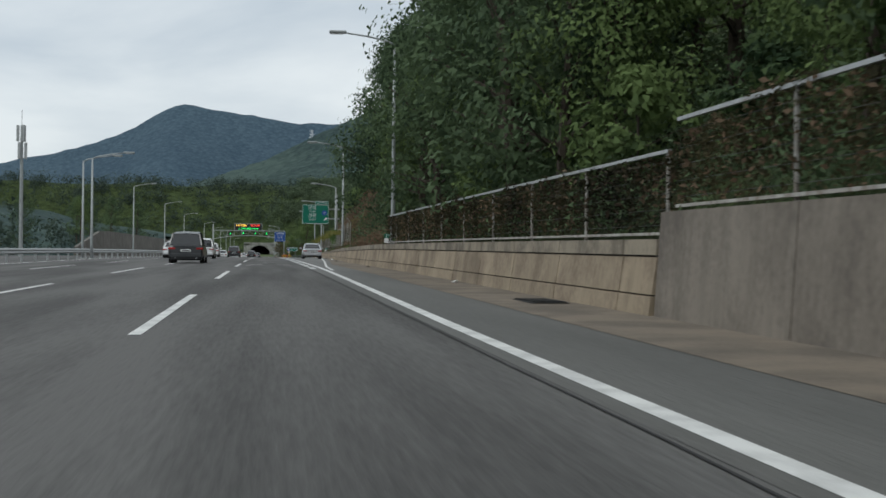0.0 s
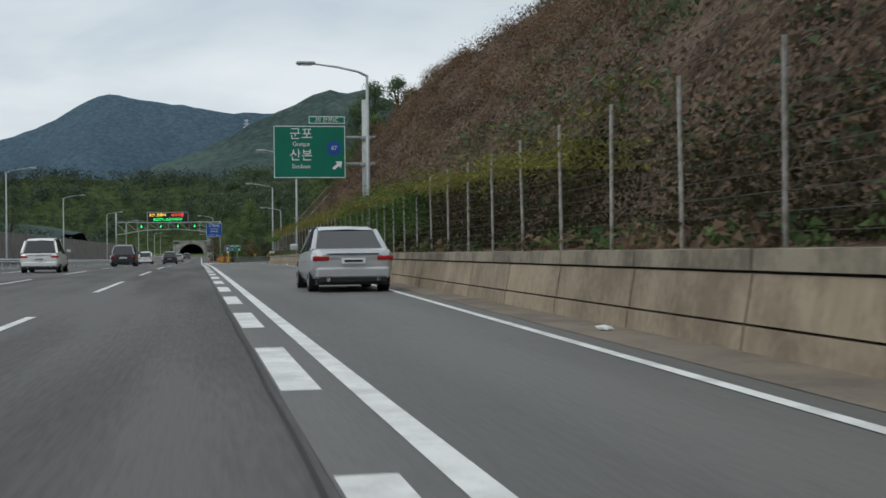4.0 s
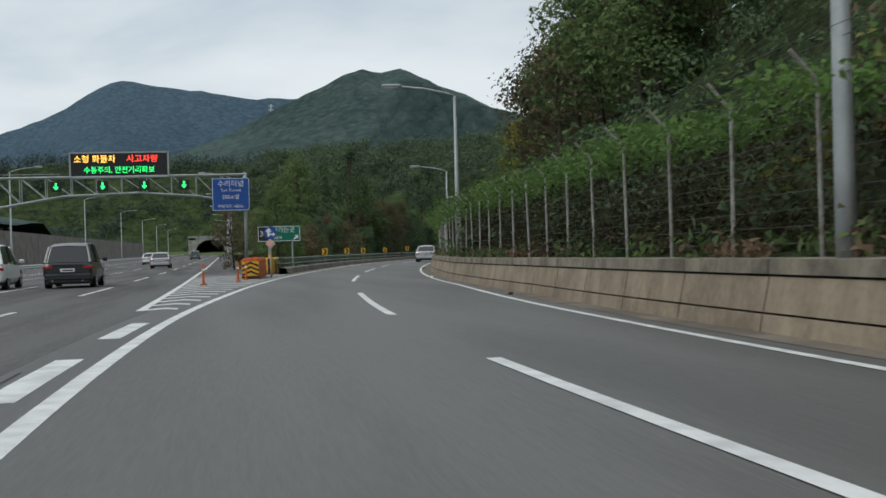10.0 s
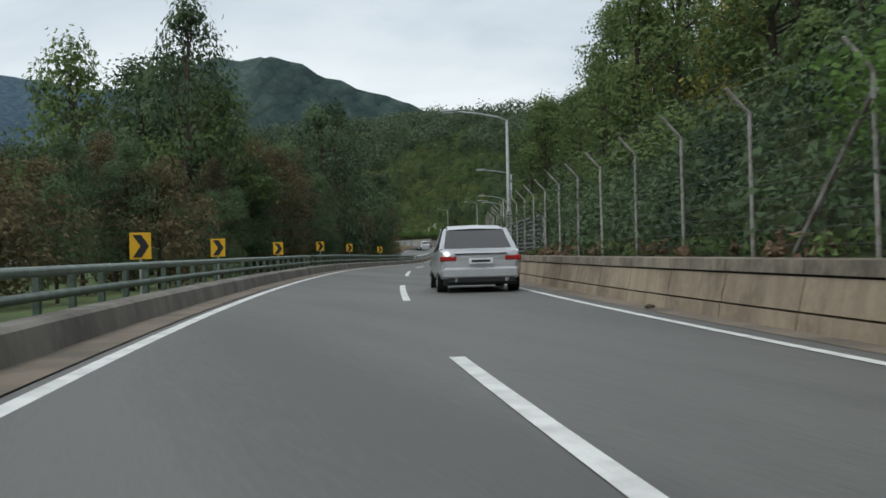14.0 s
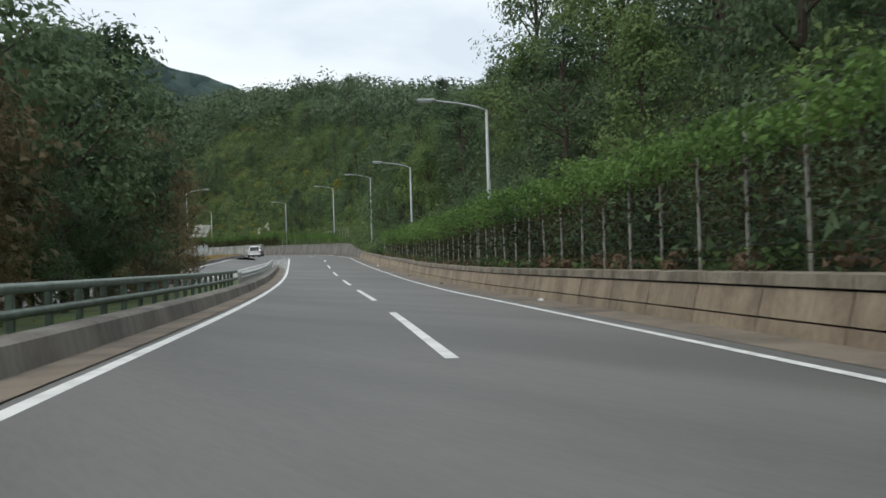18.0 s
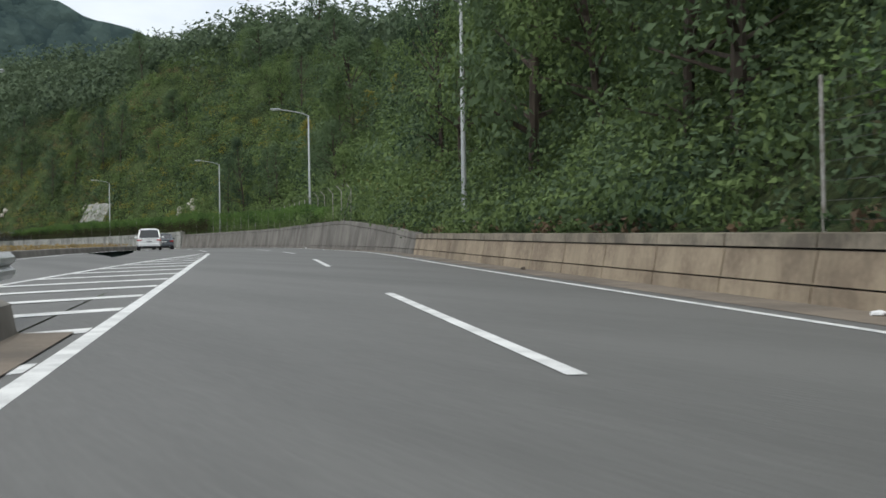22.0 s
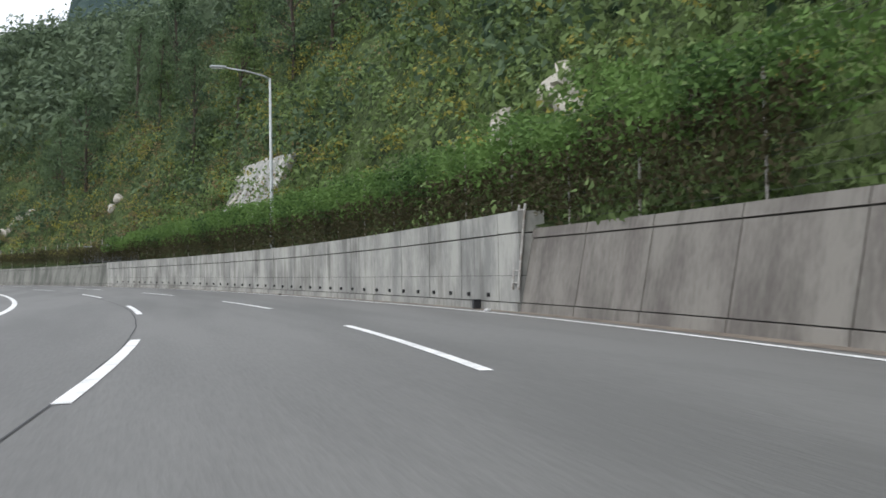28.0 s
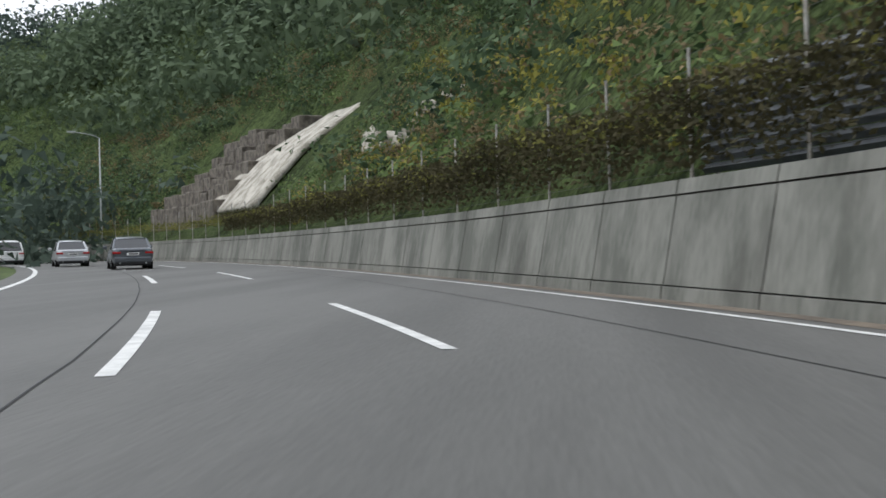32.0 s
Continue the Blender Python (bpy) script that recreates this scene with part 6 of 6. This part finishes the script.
def car(kind, body_mat, label):
    """A car with its rear at y 0 and its front ahead: lofted body, glasshouse, roof, wheels, lamps."""
    suv = kind == "suv"
    L, W, H = (4.75, .95, 1.70) if suv else (4.85, .92, 1.46)
    c = thing("car", label, "car", "cars on the road")
    belt = .98 if suv else .93
    st = [(0, .86, .55, belt - .12), (.06, .93, .36, belt - .03), (.35, .98, .30, belt + .02), (1.0, 1, .26, belt), (2.4, 1, .24, belt - .02), (3.4, .99, .26, belt - .06), (4.2, .95, .28, belt - .16), (L - .08, .86, .34, belt - .28), (L, .78, .45, belt - .36)]
    v, f, k = [], [], 9
    for y, w, z0, z1 in st:
        w *= W
        ring = [(w * .9, z0), (w, z0 + .18), (w * 1.0, z0 + (z1 - z0) * .62), (w * .95, z1 - .04), (w * .82, z1)]
        sec = [(x, z) for x, z in ring] + [(-x, z) for x, z in ring[::-1]]
        k = len(sec)
        v += [(x, y, z) for x, z in sec]
    n = len(st)
    for i in range(n - 1):
        for j in range(k):
            f.append((i * k + j, i * k + (j + 1) % k, (i + 1) * k + (j + 1) % k, (i + 1) * k + j))
    f += [tuple(range(k))[::-1], tuple(range((n - 1) * k, n * k))]
    mesh_ob("body", v, f, body_mat, c, smooth=False)
    gh = [(.08, belt, .02), (.42, H - .14, .04), (.7, H - .05, .05), (2.2, H, .05), (2.75, H - .08, .05), (3.65, belt - .06, .02)] if suv else [(.62, belt, .02), (1.3, H - .1, .04), (1.75, H - .02, .05), (2.4, H, .05), (2.8, H - .07, .05), (3.75, belt - .06, .02)]
    v, f = [], []
    for y, z, _ in gh:
        t = max(0.0, (z - belt) / (H - belt))
        wt = W * (.9 - .2 * t)
        v += [(W * .9, y, belt - .06), (wt, y, z - .02), (wt * .86, y, z), (-wt * .86, y, z), (-wt, y, z - .02), (-W * .9, y, belt - .06)]
    for i in range(len(gh) - 1):
        for j in range(5):
            f.append((i * 6 + j, i * 6 + j + 1, i * 6 + 7 + j, i * 6 + 6 + j))
    f += [tuple(range(6))[::-1], tuple(range((len(gh) - 1) * 6, len(gh) * 6))]
    mesh_ob("glasshouse", v, f, GLASS_DARK, c, label="dark tinted car windows")
    roof = [(y, z) for y, z, _ in gh[1:5]]
    v, f = [], []
    for y, z in roof:
        t = max(0.0, (z - belt) / (H - belt))
        wt = W * (.9 - .2 * t)
        v += [(wt * 1.01, y, z - .045), (wt * .86, y, z + .012), (0, y, z + .03), (-wt * .86, y, z + .012), (-wt * 1.01, y, z - .045)]
    for i in range(len(roof) - 1):
        for j in range(4):
            f.append((i * 5 + j, i * 5 + j + 1, i * 5 + 6 + j, i * 5 + 5 + j))
    mesh_ob("roof", v, f, body_mat, c, smooth=True)
    for sx in (-1, 1):
        y0, z0 = gh[0][0], belt - .03
        y1, z1 = gh[1][0], gh[1][1]
        part("rear_pillar", tube([(sx * W * .87, y0 + .02, z0), (sx * W * .73, y1, z1)], [.07, .05], 6), body_mat, c)
        part("front_pillar", tube([(sx * W * .86, gh[5][0], belt - .06), (sx * W * .72, gh[4][0], gh[4][1])], .035, 6), body_mat, c)
        part("centre_pillar", tube([(sx * W * .885, 2.1, belt - .03), (sx * W * .73, 2.15, H - .06)], .035, 6), BLACK, c)
        part("tail_lamp", bx(min(sx * W * .95, sx * (W * .95 - .36)), max(sx * W * .95, sx * (W * .95 - .36)), -.012, .14, belt - .25, belt - .14, .02), REDLAMP, c, "red tail lamp")
        part("mirror", bx(sx * (W + .1) - .1, sx * (W + .1) + .1, 3.25, 3.38, belt + .0, belt + .15, .03), body_mat, c)
        part("exhaust", tube([(sx * .55, -.03, .28), (sx * .55, .1, .28)], .045, 8), STEEL, c)
    part("rear_bumper", bx(-W * .88, W * .88, -.05, .3, .3, .55, .05), body_mat, c)
    part("lower_bumper", bx(-W * .8, W * .8, -.03, .3, .2, .34, .03), BLACK, c)
    pl = part("number_plate", bx(-.26, .26, -.07, -.045, .62, .74, .005), WHITE, c)
    part("plate_bar", bx(-.2, .2, -.076, -.069, .655, .705), BLACK, pl)
    part("boot_line", bx(-W * .62, W * .62, -.02, .02, belt - .1, belt - .085), BLACK, c)
    r = .36 if suv else .33
    for sx in (-1, 1):
        for y in (.95, 3.85):
            t = part("wheel", tube([(sx * (W - .02), y, r), (sx * (W - .24), y, r)], r, 18), TYRE, c)
            part("rim", tube([(sx * (W - .012), y, r), (sx * (W - .05), y, r)], r * .66, 14), RIM, t)
            part("hub", tube([(sx * (W + .0), y, r), (sx * (W - .03), y, r)], .06, 8), BLACK, t)
    part("underside", bx(-W * .85, W * .85, .1, L - .2, .16, .3), BLACK, c)
    return c


def park(kind, m, label, p, turn):
    key = (kind, m.name, label)
    at = pose(p[0], p[1], p[2], 0, 0, turn)
    if key not in CARS:
        CARS[key] = car(kind, m, label)
        CARS[key].matrix_world = at
    else:
        copy_thing(CARS[key], at)


def on_ramp(s, o):
    return P3(s, o, .006)


park("sedan", WHITEP, "white sedan on the motorway", PM(109, -10.3), 0)
park("suv", WHITEP, "white sport utility car on the motorway", PM(105, -7.6), 0)
park("suv", BLACKP, "black sport utility car on the motorway", PM(67, -6.6), 0)
park("suv", WHITEP, "white sport utility car on the motorway", PM(154, -9.0), 0)
park("suv", BLACKP, "black sport utility car on the motorway", PM(190, -7.2), 0)
park("sedan", WHITEP, "white sedan on the motorway", PM(236, -10.5), 0)
park("suv", BLACKP, "black sport utility car on the motorway", PM(262, -5.4), 0)
park("suv", WHITEP, "white sport utility car on the motorway", PM(262, -8.6), 0)
park("sedan", SILVER, "silver sedan far along the motorway", PM(330, -5.5), 0)
park("sedan", WHITEP, "white sedan on the motorway", PM(372, -8.9), 0)
park("suv", GREYP, "dark grey car far along the motorway", PM(455, -5.3), 0)
park("sedan", SILVER, "silver sedan in the outer lane of the ramp", on_ramp(326, 5.0), heading(326))
park("sedan", GREYP, "dark grey sedan where the ramps join", on_ramp(601, -1.9), heading(601))
park("sedan", SILVER, "silver sedan in the exit lane", on_ramp(118, 2.3), heading(118))
park("suv", WHITEP, "white car on the joining ramp", on_ramp(586, -3.2), heading(586))
park("sedan", GREYP, "dark grey sedan in the curve", on_ramp(772, .7), heading(772))
park("sedan", SILVER, "silver sedan in the curve", on_ramp(787, -1.1), heading(787))
park("suv", WHITEP, "pale car on the inner side of the curve", on_ramp(806, -3.0), heading(806))
